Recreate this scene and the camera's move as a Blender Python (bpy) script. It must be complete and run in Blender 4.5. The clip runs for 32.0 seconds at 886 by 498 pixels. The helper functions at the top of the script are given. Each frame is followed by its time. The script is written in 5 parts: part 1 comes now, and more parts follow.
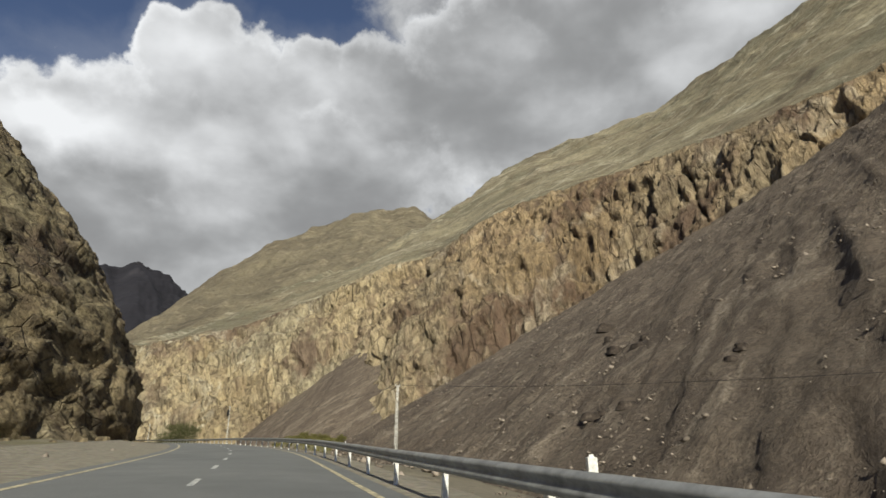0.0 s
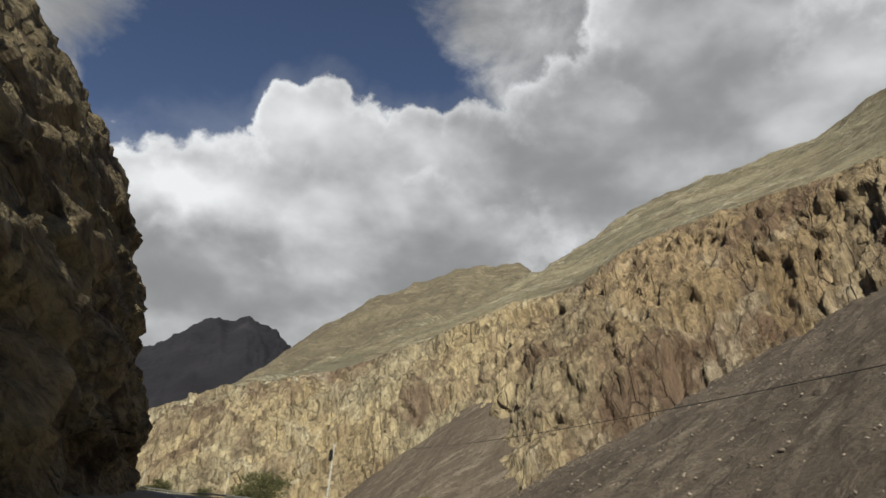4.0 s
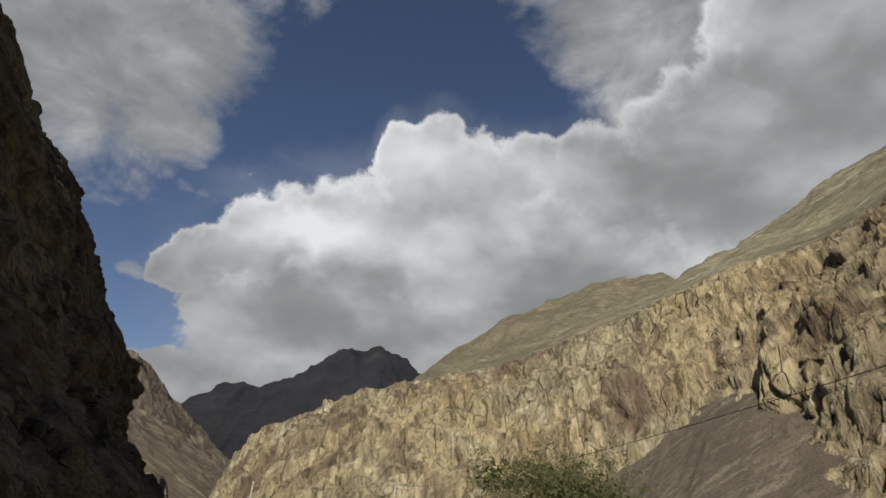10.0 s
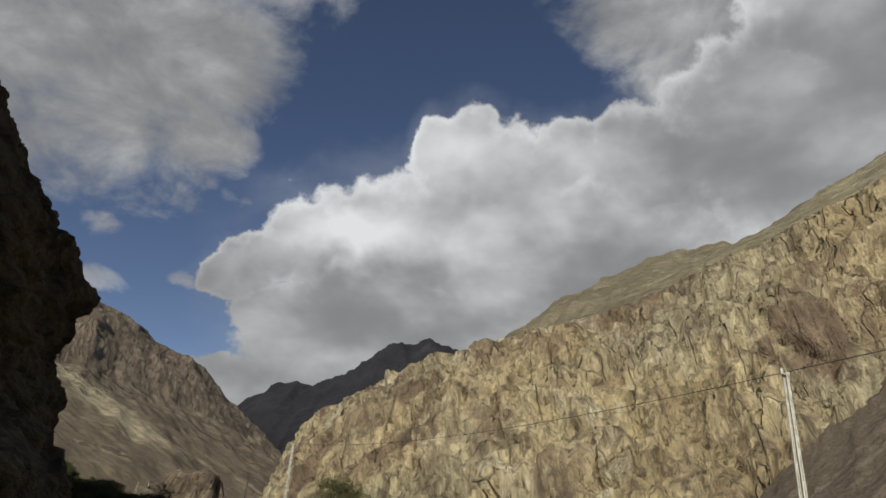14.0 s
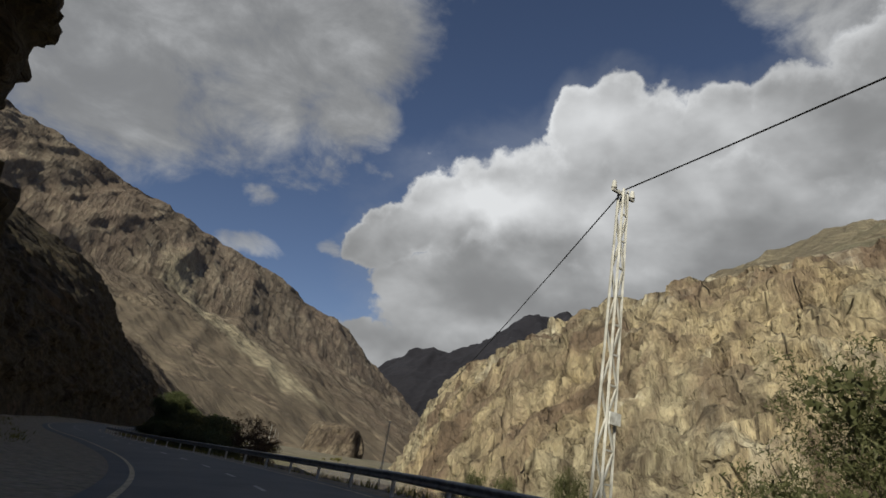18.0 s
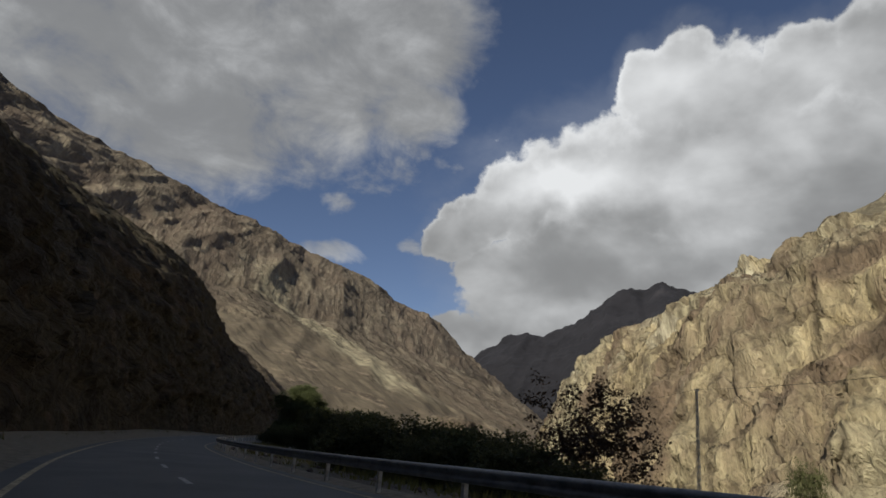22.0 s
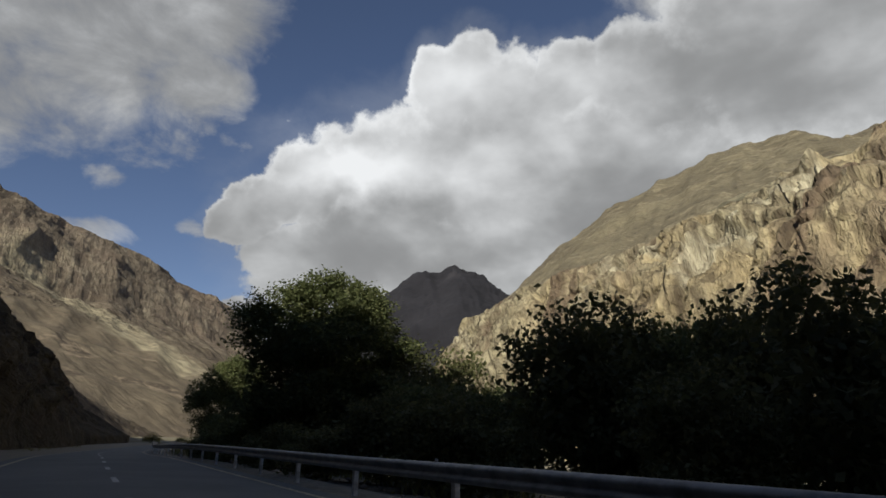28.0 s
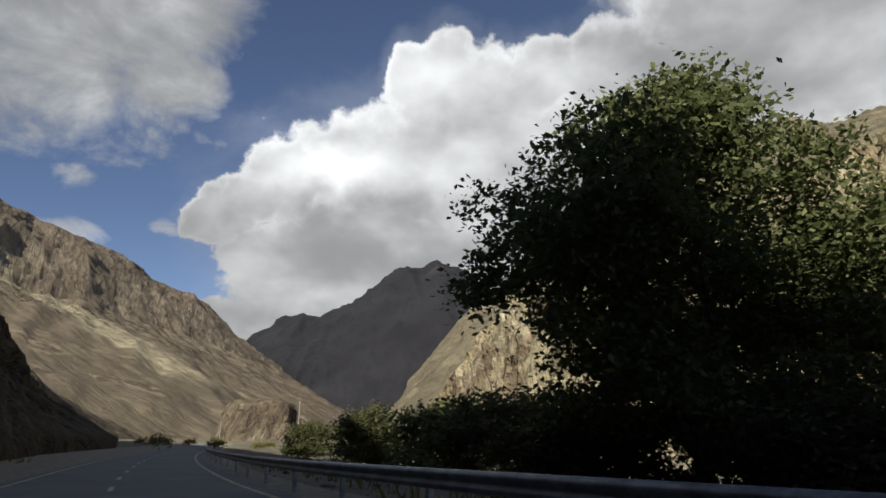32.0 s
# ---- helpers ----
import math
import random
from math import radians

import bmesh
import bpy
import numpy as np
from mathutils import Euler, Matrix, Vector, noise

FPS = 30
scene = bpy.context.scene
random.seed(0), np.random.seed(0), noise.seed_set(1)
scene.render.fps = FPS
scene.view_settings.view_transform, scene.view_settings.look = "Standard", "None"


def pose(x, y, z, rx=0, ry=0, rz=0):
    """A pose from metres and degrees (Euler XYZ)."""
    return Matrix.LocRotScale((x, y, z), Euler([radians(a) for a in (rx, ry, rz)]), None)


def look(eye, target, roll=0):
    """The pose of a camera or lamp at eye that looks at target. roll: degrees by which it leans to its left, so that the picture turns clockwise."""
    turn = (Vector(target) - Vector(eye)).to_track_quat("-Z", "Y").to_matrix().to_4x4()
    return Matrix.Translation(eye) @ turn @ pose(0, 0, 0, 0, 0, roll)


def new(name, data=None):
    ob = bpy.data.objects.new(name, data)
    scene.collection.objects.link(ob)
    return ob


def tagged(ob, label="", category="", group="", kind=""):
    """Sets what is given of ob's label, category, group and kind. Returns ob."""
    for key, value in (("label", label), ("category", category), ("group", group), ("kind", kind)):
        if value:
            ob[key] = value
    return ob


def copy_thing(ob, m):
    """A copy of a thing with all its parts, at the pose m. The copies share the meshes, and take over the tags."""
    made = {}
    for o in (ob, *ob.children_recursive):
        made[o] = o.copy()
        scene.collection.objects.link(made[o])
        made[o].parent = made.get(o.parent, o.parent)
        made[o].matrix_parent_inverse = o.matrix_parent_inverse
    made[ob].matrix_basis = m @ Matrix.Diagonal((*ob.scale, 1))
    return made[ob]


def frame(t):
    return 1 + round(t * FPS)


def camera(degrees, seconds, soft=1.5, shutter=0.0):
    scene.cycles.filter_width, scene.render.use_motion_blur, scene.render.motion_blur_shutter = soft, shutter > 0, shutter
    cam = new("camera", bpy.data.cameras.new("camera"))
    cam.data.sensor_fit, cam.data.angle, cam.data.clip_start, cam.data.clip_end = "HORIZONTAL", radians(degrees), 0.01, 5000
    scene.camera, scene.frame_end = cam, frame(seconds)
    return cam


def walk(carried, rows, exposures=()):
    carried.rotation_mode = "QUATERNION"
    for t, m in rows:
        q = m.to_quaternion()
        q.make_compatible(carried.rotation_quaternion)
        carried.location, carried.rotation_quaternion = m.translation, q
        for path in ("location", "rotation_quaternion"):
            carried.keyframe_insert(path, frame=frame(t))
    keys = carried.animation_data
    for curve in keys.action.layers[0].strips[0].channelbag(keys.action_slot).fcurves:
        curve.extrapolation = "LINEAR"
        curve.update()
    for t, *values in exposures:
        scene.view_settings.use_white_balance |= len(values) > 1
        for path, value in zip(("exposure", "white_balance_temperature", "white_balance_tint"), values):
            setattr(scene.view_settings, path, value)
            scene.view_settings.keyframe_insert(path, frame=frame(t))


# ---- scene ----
cam = camera(70.3, 32.0, soft=1.6)
PATH = [
    (0, (0.0, 0.0, 1.4), (-0.054, 1.911, 1.99), 0.82),
    (0.5, (-2.71, 8.63, 1.5), (-2.827, 10.536, 2.09), -2.08),
    (1, (-5.37, 17.22, 1.6), (-5.445, 19.112, 2.25), -0.25),
    (1.5, (-8.04, 25.73, 1.68), (-8.208, 27.608, 2.35), 7.41),
    (2, (-10.9, 34.16, 1.77), (-11.189, 36.014, 2.46), 8.01),
    (2.5, (-13.86, 42.57, 1.85), (-14.17, 44.393, 2.62), 6.28),
    (4.5, (-28.43, 75.58, 1.97), (-28.809, 77.397, 2.72), 5.09),
    (5, (-32.26, 83.54, 1.98), (-32.633, 85.381, 2.67), 6.95),
    (5.5, (-36.18, 91.28, 1.97), (-36.638, 93.098, 2.65), 6.77),
    (6, (-40.19, 98.84, 1.93), (-40.711, 100.632, 2.65), 6.78),
    (6.5, (-44.25, 106.38, 1.88), (-44.838, 108.135, 2.64), 8.87),
    (7, (-48.61, 114.03, 1.84), (-49.247, 115.766, 2.6), 9.45),
    (7.5, (-53.32, 121.92, 1.79), (-53.937, 123.661, 2.56), 2.86),
    (8, (-58.44, 130.04, 1.74), (-59.016, 131.802, 2.48), 1.70),
    (8.5, (-63.29, 138.22, 1.68), (-63.92, 139.97, 2.43), 5.64),
    (9, (-68.0, 146.39, 1.64), (-68.723, 148.069, 2.46), 7.05),
    (9.5, (-72.95, 154.6, 1.62), (-73.678, 156.296, 2.39), 6.70),
    (10, (-78.19, 162.89, 1.61), (-78.92, 164.566, 2.42), 6.18),
    (10.5, (-83.72, 171.25, 1.6), (-84.445, 172.916, 2.43), 6.72),
    (11, (-89.44, 179.59, 1.58), (-90.173, 181.257, 2.41), 5.63),
    (11.5, (-95.12, 187.81, 1.53), (-95.818, 189.462, 2.42), 4.27),
    (12, (-100.56, 195.75, 1.46), (-101.234, 197.402, 2.37), 5.80),
    (12.5, (-105.7, 203.27, 1.36), (-106.443, 204.932, 2.17), 5.71),
    (13, (-110.87, 210.48, 1.23), (-111.614, 212.196, 1.94), 5.61),
    (13.5, (-115.92, 217.46, 1.07), (-116.748, 219.104, 1.85), 5.34),
    (14, (-121.34, 224.22, 0.89), (-122.194, 225.854, 1.67), 4.13),
    (14.5, (-126.61, 230.77, 0.7), (-127.479, 232.421, 1.43), 5.11),
    (15, (-131.56, 237.08, 0.53), (-132.518, 238.626, 1.37), 4.78),
    (15.5, (-136.33, 243.22, 0.39), (-137.37, 244.705, 1.23), 7.05),
    (17.5, (-155.96, 263.93, 0.94), (-157.138, 265.415, 1.57), 9.26),
    (18, (-161.09, 267.89, 0.92), (-162.312, 269.328, 1.57), 9.77),
    (18.5, (-166.18, 271.61, 0.87), (-167.46, 272.981, 1.55), 8.00),
    (19, (-171.45, 275.07, 0.76), (-172.782, 276.403, 1.43), 8.59),
    (19.5, (-176.92, 278.25, 0.63), (-178.288, 279.566, 1.27), 10.10),
    (20, (-182.51, 281.2, 0.48), (-183.933, 282.453, 1.12), 10.24),
    (20.5, (-188.16, 283.98, 0.31), (-189.626, 285.155, 0.98), 10.54),
    (21, (-194.17, 286.57, 0.17), (-195.671, 287.713, 0.83), 9.43),
    (21.5, (-200.86, 288.96, 0.05), (-202.36, 290.093, 0.73), 8.38),
    (22, (-208.47, 291.13, -0.06), (-209.883, 292.414, 0.53), 5.37),
    (22.5, (-216.47, 293.31, -0.21), (-217.775, 294.716, 0.35), 6.26),
    (23, (-224.23, 295.63, -0.35), (-225.514, 297.04, 0.23), 4.34),
    (23.5, (-231.49, 298.13, -0.48), (-232.768, 299.556, 0.09), 2.49),
    (24, (-238.47, 300.78, -0.61), (-239.729, 302.207, -0.01), 3.48),
    (24.5, (-245.34, 303.55, -0.71), (-246.565, 305.035, -0.16), 3.57),
    (26.5, (-275.13, 315.98, -1.13), (-276.128, 317.612, -0.56), 0.13),
    (27, (-281.94, 319.99, -1.06), (-282.902, 321.652, -0.5), 0.48),
    (27.5, (-288.62, 324.14, -1.06), (-289.555, 325.823, -0.52), 0.41),
    (28, (-295.26, 328.38, -1.08), (-296.157, 330.073, -0.5), 0.84),
    (28.5, (-301.88, 332.67, -1.08), (-302.746, 334.385, -0.51), -0.35),
    (29, (-308.44, 337.04, -1.09), (-309.27, 338.769, -0.52), 0.01),
    (29.5, (-314.85, 341.43, -1.12), (-315.662, 343.177, -0.57), -0.47),
    (30, (-321.14, 345.85, -1.13), (-321.958, 347.583, -0.56), -0.99),
    (30.5, (-327.36, 350.26, -1.21), (-328.175, 351.995, -0.64), -0.70),
    (31, (-333.55, 354.67, -1.3), (-334.321, 356.418, -0.71), -0.27),
    (31.5, (-339.65, 359.06, -1.4), (-340.462, 360.796, -0.82), -0.12),
    (32, (-345.76, 363.46, -1.5), (-346.594, 365.182, -0.93), -0.32),

]
walk(cam, [(t, look(eye, target, roll)) for t, eye, target, roll in PATH], exposures=[(0, 0.2), (4, 0.14), (6, 0.03), (10, 0.0), (15, -0.08), (20, -0.04), (24, 0.1), (27, 0.12), (29, 0.25), (30, 0.4), (31, 0.45), (32, 0.42)])

# ---- world, sun ----
SUN_AZ, SUN_EL = radians(189), radians(30)      # azimuth counted to the left from +y
TO_SUN = Vector((-math.sin(SUN_AZ) * math.cos(SUN_EL), math.cos(SUN_AZ) * math.cos(SUN_EL), math.sin(SUN_EL)))
world = bpy.data.worlds.new("sky")
scene.world = world
world.use_nodes = True
WN, WL = world.node_tree.nodes, world.node_tree.links
WN.clear()


def wnode(kind, **kw):
    n = WN.new(kind)
    for k, v in kw.items():
        n.inputs[k].default_value = v
    return n


def wmath(op, a, b=None, c=None, clamp=False):
    n = WN.new("ShaderNodeMath")
    n.operation, n.use_clamp = op, clamp
    for i, v in enumerate((a, b, c)):
        if v is None:
            continue
        if isinstance(v, (int, float)):
            n.inputs[i].default_value = v
        else:
            WL.new(v, n.inputs[i])
    return n.outputs[0]


def wramp(value, lo, hi):
    n = WN.new("ShaderNodeMapRange")
    n.interpolation_type = "SMOOTHSTEP"
    WL.new(value, n.inputs["Value"])
    n.inputs["From Min"].default_value, n.inputs["From Max"].default_value = lo, hi
    return n.outputs[0]


def direction(az, el):
    a, e = radians(az), radians(el)
    return (-math.sin(a) * math.cos(e), math.cos(a) * math.cos(e), math.sin(e))


sky = WN.new("ShaderNodeTexSky")
sky.sky_type, sky.sun_disc = "NISHITA", False
sky.sun_elevation, sky.sun_rotation = SUN_EL, -SUN_AZ
sky.air_density, sky.dust_density, sky.ozone_density, sky.altitude = 1.0, 0.3, 2.0, 2500
coord = WN.new("ShaderNodeTexCoord").outputs["Generated"]


def wnoise(scale, detail, rough, shift=(0, 0, 0), squash=1.0, warp=0.0):
    m = WN.new("ShaderNodeMapping")
    WL.new(coord, m.inputs["Vector"])
    m.inputs["Location"].default_value = shift
    m.inputs["Scale"].default_value = (1, 1, squash)
    n = wnode("ShaderNodeTexNoise", Scale=scale, Detail=detail, Roughness=rough, Distortion=warp)
    WL.new(m.outputs[0], n.inputs["Vector"])
    return n.outputs["Fac"]


def add_all(values):
    total = values[0]
    for v in values[1:]:
        total = wmath("MAXIMUM", total, v)
    return total


# Clouds are laid by azimuth (to the left of +y) and elevation, both in degrees, with a warped outline.
sep = WN.new("ShaderNodeSeparateXYZ")
WL.new(coord, sep.inputs[0])
AZ = wmath("MULTIPLY", wmath("ARCTAN2", wmath("MULTIPLY", sep.outputs[0], -1.0), sep.outputs[1]), 57.29578)
EL = wmath("MULTIPLY", wmath("ARCSINE", wmath("MINIMUM", wmath("MAXIMUM", sep.outputs[2], -1.0), 1.0)), 57.29578)
puff = wnoise(8.0, 5, 0.58, (0.3, 0.1, 0.7))
puff2 = wnoise(8.0, 5, 0.58, (4.3, 2.1, 5.7))
curl = wnoise(24.0, 6, 0.60, (1.3, 7.1, 3.7))


def puffs(scale):
    """Rounded heads: high at the middle of each cell."""
    v = WN.new("ShaderNodeTexVoronoi")
    v.feature = "SMOOTH_F1"
    v.inputs["Scale"].default_value, v.inputs["Smoothness"].default_value = scale, 0.35
    v.inputs["Detail"].default_value = 1.0
    m = WN.new("ShaderNodeVectorMath")
    m.operation = "MULTIPLY_ADD"
    m.inputs[1].default_value = (0.05, 0.05, 0.05)
    warp = WN.new("ShaderNodeTexNoise")
    warp.inputs["Scale"].default_value = scale * 0.8
    WL.new(coord, warp.inputs["Vector"])
    WL.new(warp.outputs["Color"], m.inputs[0])
    WL.new(coord, m.inputs[2])
    WL.new(m.outputs[0], v.inputs["Vector"])
    return wmath("SUBTRACT", 0.42, v.outputs["Distance"])


heads = puffs(17.0)
AZW = wmath("ADD", AZ, wmath("MULTIPLY", wmath("SUBTRACT", puff, 0.5), 6.0))
ELW = wmath("ADD", EL, wmath("MULTIPLY", wmath("SUBTRACT", puff2, 0.5), 4.5))


def patch(a, e, w, h, amount=1.0):
    x = wmath("MULTIPLY_ADD", AZW, 1 / w, -a / w)
    y = wmath("MULTIPLY_ADD", ELW, 1 / h, -e / h)
    r = wmath("MULTIPLY_ADD", x, x, wmath("MULTIPLY", y, y))
    return wmath("MULTIPLY_ADD", r, -amount, amount)


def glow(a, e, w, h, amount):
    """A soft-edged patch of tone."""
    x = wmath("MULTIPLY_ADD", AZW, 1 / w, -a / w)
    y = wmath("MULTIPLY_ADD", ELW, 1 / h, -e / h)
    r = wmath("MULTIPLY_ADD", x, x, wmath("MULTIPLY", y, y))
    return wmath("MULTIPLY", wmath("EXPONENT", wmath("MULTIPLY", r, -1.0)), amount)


BIG = [(47.2, 9.6, 4.2, 2.4), (42.5, 8.6, 5, 2.6), (20, 23.5, 26, 8.0), (46.3, 18.2, 3.6, 2.3), (44.5, 20.2, 4.0, 2.6), (43, 15.5, 4.5, 2.4), (41.0, 22.0, 5.0, 4.6), (28.6, 30.5, 4.2, 4.4), (25.0, 31.6, 4.6, 4.6), (20.5, 30.0, 5, 5.0), (15.6, 31.2, 4.8, 4.5), (8, 30.5, 9, 5.6), (-6, 31, 16, 11),
       (33, 14.5, 14, 7.5), (15, 14, 27, 10), (-25, 26, 20, 18), (-14, 40, 14, 10)]
UPPER = [(80, 30, 28, 10.5), (72, 25.5, 12, 7.0), (60, 32, 13, 8.0), (51.5, 36.5, 8, 6.4), (52.5, 29.2, 6.5, 3.6), (58, 45, 16, 7), (16, 48, 6, 3), (5, 43.5, 11, 5.5), (-4, 40, 14, 8)]
SMALL = [(45.2, 32.6, 1.6, 1.3), (58.2, 20.0, 2.0, 1.3), (48.0, 24.8, 2.2, 0.9), (54.6, 23.4, 4.2, 2.4), (51, 26, 3.5, 1.2), (58.0, 16.1, 3.0, 1.0), (50.5, 17.2, 1.8, 0.7)]
body = add_all([patch(*b) for b in BIG])
upper = add_all([patch(*b) for b in UPPER])
small = add_all([patch(*b, 0.45) for b in SMALL])
fray = wmath("MULTIPLY_ADD", heads, 0.30, wmath("MULTIPLY_ADD", curl, 0.70, -0.32))
wisp = wnoise(7.5, 7, 0.60, (2, 3, 1), 1.6, 0.3)
soft_fray = wmath("MULTIPLY", wmath("SUBTRACT", wisp, 0.5), 2.9)
cover_a = wmath("MAXIMUM", wramp(wmath("ADD", body, fray), 0.0, 0.26), wmath("MULTIPLY", wramp(wmath("MULTIPLY_ADD", wisp, 1.6, wmath("ADD", body, -0.8)), -0.6, 0.45), 0.14))
cover_b = wmath("MAXIMUM", wramp(wmath("ADD", upper, soft_fray), -0.35, 0.75), wmath("MULTIPLY", wramp(wmath("ADD", small, soft_fray), 0.05, 0.75), 0.8))
cover = wmath("MAXIMUM", cover_a, wmath("MULTIPLY", cover_b, 0.93))
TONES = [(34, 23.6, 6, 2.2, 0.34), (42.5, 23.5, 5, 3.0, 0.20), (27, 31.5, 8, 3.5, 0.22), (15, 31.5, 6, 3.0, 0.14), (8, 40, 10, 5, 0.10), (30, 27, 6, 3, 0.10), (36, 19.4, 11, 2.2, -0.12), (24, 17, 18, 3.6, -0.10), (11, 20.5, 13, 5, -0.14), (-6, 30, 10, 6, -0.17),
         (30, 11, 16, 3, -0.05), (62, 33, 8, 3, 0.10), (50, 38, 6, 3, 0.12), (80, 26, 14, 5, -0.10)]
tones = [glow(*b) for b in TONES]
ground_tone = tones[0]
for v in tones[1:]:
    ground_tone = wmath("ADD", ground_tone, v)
billow = wnoise(7.0, 5, 0.50, (6, 2, 8), 1.5, 0.25)
swell = wnoise(3.0, 3, 0.5, (1, 5, 2), 1.8)
rise_a = wmath("SUBTRACT", wnoise(5.5, 4, 0.45, (6, 2, 8), 1.5), wnoise(5.5, 4, 0.45, (6.006, 1.985, 8.065), 1.5))
rise_b = wmath("SUBTRACT", wnoise(16.0, 4, 0.5, (1, 9, 4), 1.4), wnoise(16.0, 4, 0.5, (1.002, 8.995, 4.022), 1.4))
relief = wmath("MULTIPLY_ADD", rise_a, 0.62, wmath("MULTIPLY_ADD", rise_b, 0.11, wmath("MULTIPLY", heads, 0.05)))
light = wmath("MULTIPLY_ADD", wmath("SUBTRACT", billow, 0.5), 0.55, wmath("MULTIPLY_ADD", wmath("SUBTRACT", swell, 0.5), 0.5, 0.42))
edge = wmath("MULTIPLY", wmath("SUBTRACT", 1.0, wramp(wmath("ADD", body, fray), 0.10, 0.60)), wramp(EL, 13, 22))
light = wmath("ADD", light, relief)
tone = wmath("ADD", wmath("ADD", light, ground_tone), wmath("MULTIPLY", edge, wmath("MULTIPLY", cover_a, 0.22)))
thin = wmath("MULTIPLY", cover_b, wmath("SUBTRACT", 1.0, cover_a))
streaks = wmath("ADD", wmath("MULTIPLY_ADD", wisp, 0.95, -0.20), wmath("MULTIPLY", relief, 0.75))
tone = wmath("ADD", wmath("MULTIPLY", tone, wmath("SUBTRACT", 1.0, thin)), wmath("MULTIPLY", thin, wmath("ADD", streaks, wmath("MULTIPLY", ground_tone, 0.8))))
tone = wmath("MINIMUM", wmath("SMOOTH_MAX", tone, 0.25, 0.22), 0.80)
tint = WN.new("ShaderNodeCombineColor")
for k, g in enumerate((0.965, 0.985, 1.0)):
    WL.new(wmath("MULTIPLY", tone, g), tint.inputs[k])
dim = WN.new("ShaderNodeMix")
dim.data_type, dim.blend_type = "RGBA", "MULTIPLY"
dim.inputs[0].default_value = 1.0
WL.new(sky.outputs[0], dim.inputs[6])
dim.inputs[7].default_value = (0.074, 0.068, 0.069, 1)
blend = WN.new("ShaderNodeMix")
blend.data_type = "RGBA"
WL.new(cover, blend.inputs[0])
WL.new(dim.outputs[2], blend.inputs[6])
WL.new(tint.outputs[0], blend.inputs[7])
bg = wnode("ShaderNodeBackground", Strength=1.0)
WL.new(blend.outputs[2], bg.inputs["Color"])
WL.new(bg.outputs[0], WN.new("ShaderNodeOutputWorld").inputs["Surface"])


sun = new("sun", bpy.data.lights.new("sun", "SUN"))
sun.data.energy, sun.data.angle, sun.data.color = 5.4, radians(0.6), (0.98, 0.955, 0.80)
sun.matrix_world = look(TO_SUN * 100, (0, 0, 0))


# ---- small tools ----
def rng(seed):
    return np.random.default_rng(seed)


def hashed(ix, iy, iz, seed):
    h = (ix * 374761393 + iy * 668265263 + iz * 2147483647 + seed * 144269504) & 0xFFFFFFFF
    h = ((h ^ (h >> 13)) * 1274126177) & 0xFFFFFFFF
    h = ((h ^ (h >> 16)) * 2246822519) & 0xFFFFFFFF
    return ((h ^ (h >> 15)) & 0xFFFFFF) / float(0xFFFFFF)


def value_noise(p, seed=0):
    """Smooth noise in -1..1 at the points p (n, 3)."""
    i = np.floor(p).astype(np.int64)
    f = p - i
    f = f * f * f * (f * (f * 6 - 15) + 10)
    out = 0
    for dx in (0, 1):
        for dy in (0, 1):
            for dz in (0, 1):
                w = (f[:, 0] if dx else 1 - f[:, 0]) * (f[:, 1] if dy else 1 - f[:, 1]) * (f[:, 2] if dz else 1 - f[:, 2])
                out = out + w * hashed(i[:, 0] + dx, i[:, 1] + dy, i[:, 2] + dz, seed)
    return out * 2 - 1


def fbm(p, octaves=4, gain=0.5, seed=0):
    total, amp, norm = 0, 1.0, 0
    for k in range(octaves):
        total = total + amp * value_noise(p * 2.03**k + 17.3 * k, seed + k)
        norm += amp
        amp *= gain
    return total / norm


def ridged(p, octaves=4, gain=0.5, seed=0):
    """Creased noise in 0..1, with sharp crests near 1."""
    total, amp, norm = 0, 1.0, 0
    for k in range(octaves):
        total = total + amp * (1 - np.abs(value_noise(p * 2.11**k + 9.7 * k, seed + k)))
        norm += amp
        amp *= gain
    return total / norm


def cells(p, seed=0):
    """Cellular noise: distance to the nearest cell point, to the second nearest, the cell's own random value, and its tilted facet."""
    i = np.floor(p).astype(np.int64)
    f1 = np.full(len(p), 9.0)
    f2 = np.full(len(p), 9.0)
    own = np.zeros(len(p))
    facet = np.zeros(len(p))
    for dx in (-1, 0, 1):
        for dy in (-1, 0, 1):
            for dz in (-1, 0, 1):
                c = i + (dx, dy, dz)
                q = np.stack([hashed(c[:, 0], c[:, 1], c[:, 2], seed + s) for s in (1, 2, 3)], 1) + c
                d = np.linalg.norm(p - q, axis=1)
                near = d < f1
                f2 = np.where(near, f1, np.minimum(f2, d))
                own = np.where(near, hashed(c[:, 0], c[:, 1], c[:, 2], seed + 7), own)
                slant = ((p - q) * np.stack([hashed(c[:, 0], c[:, 1], c[:, 2], seed + s) - 0.5 for s in (11, 12, 13)], 1)).sum(1)
                facet = np.where(near, slant, facet)
                f1 = np.where(near, d, f1)
    return f1, f2, own, facet


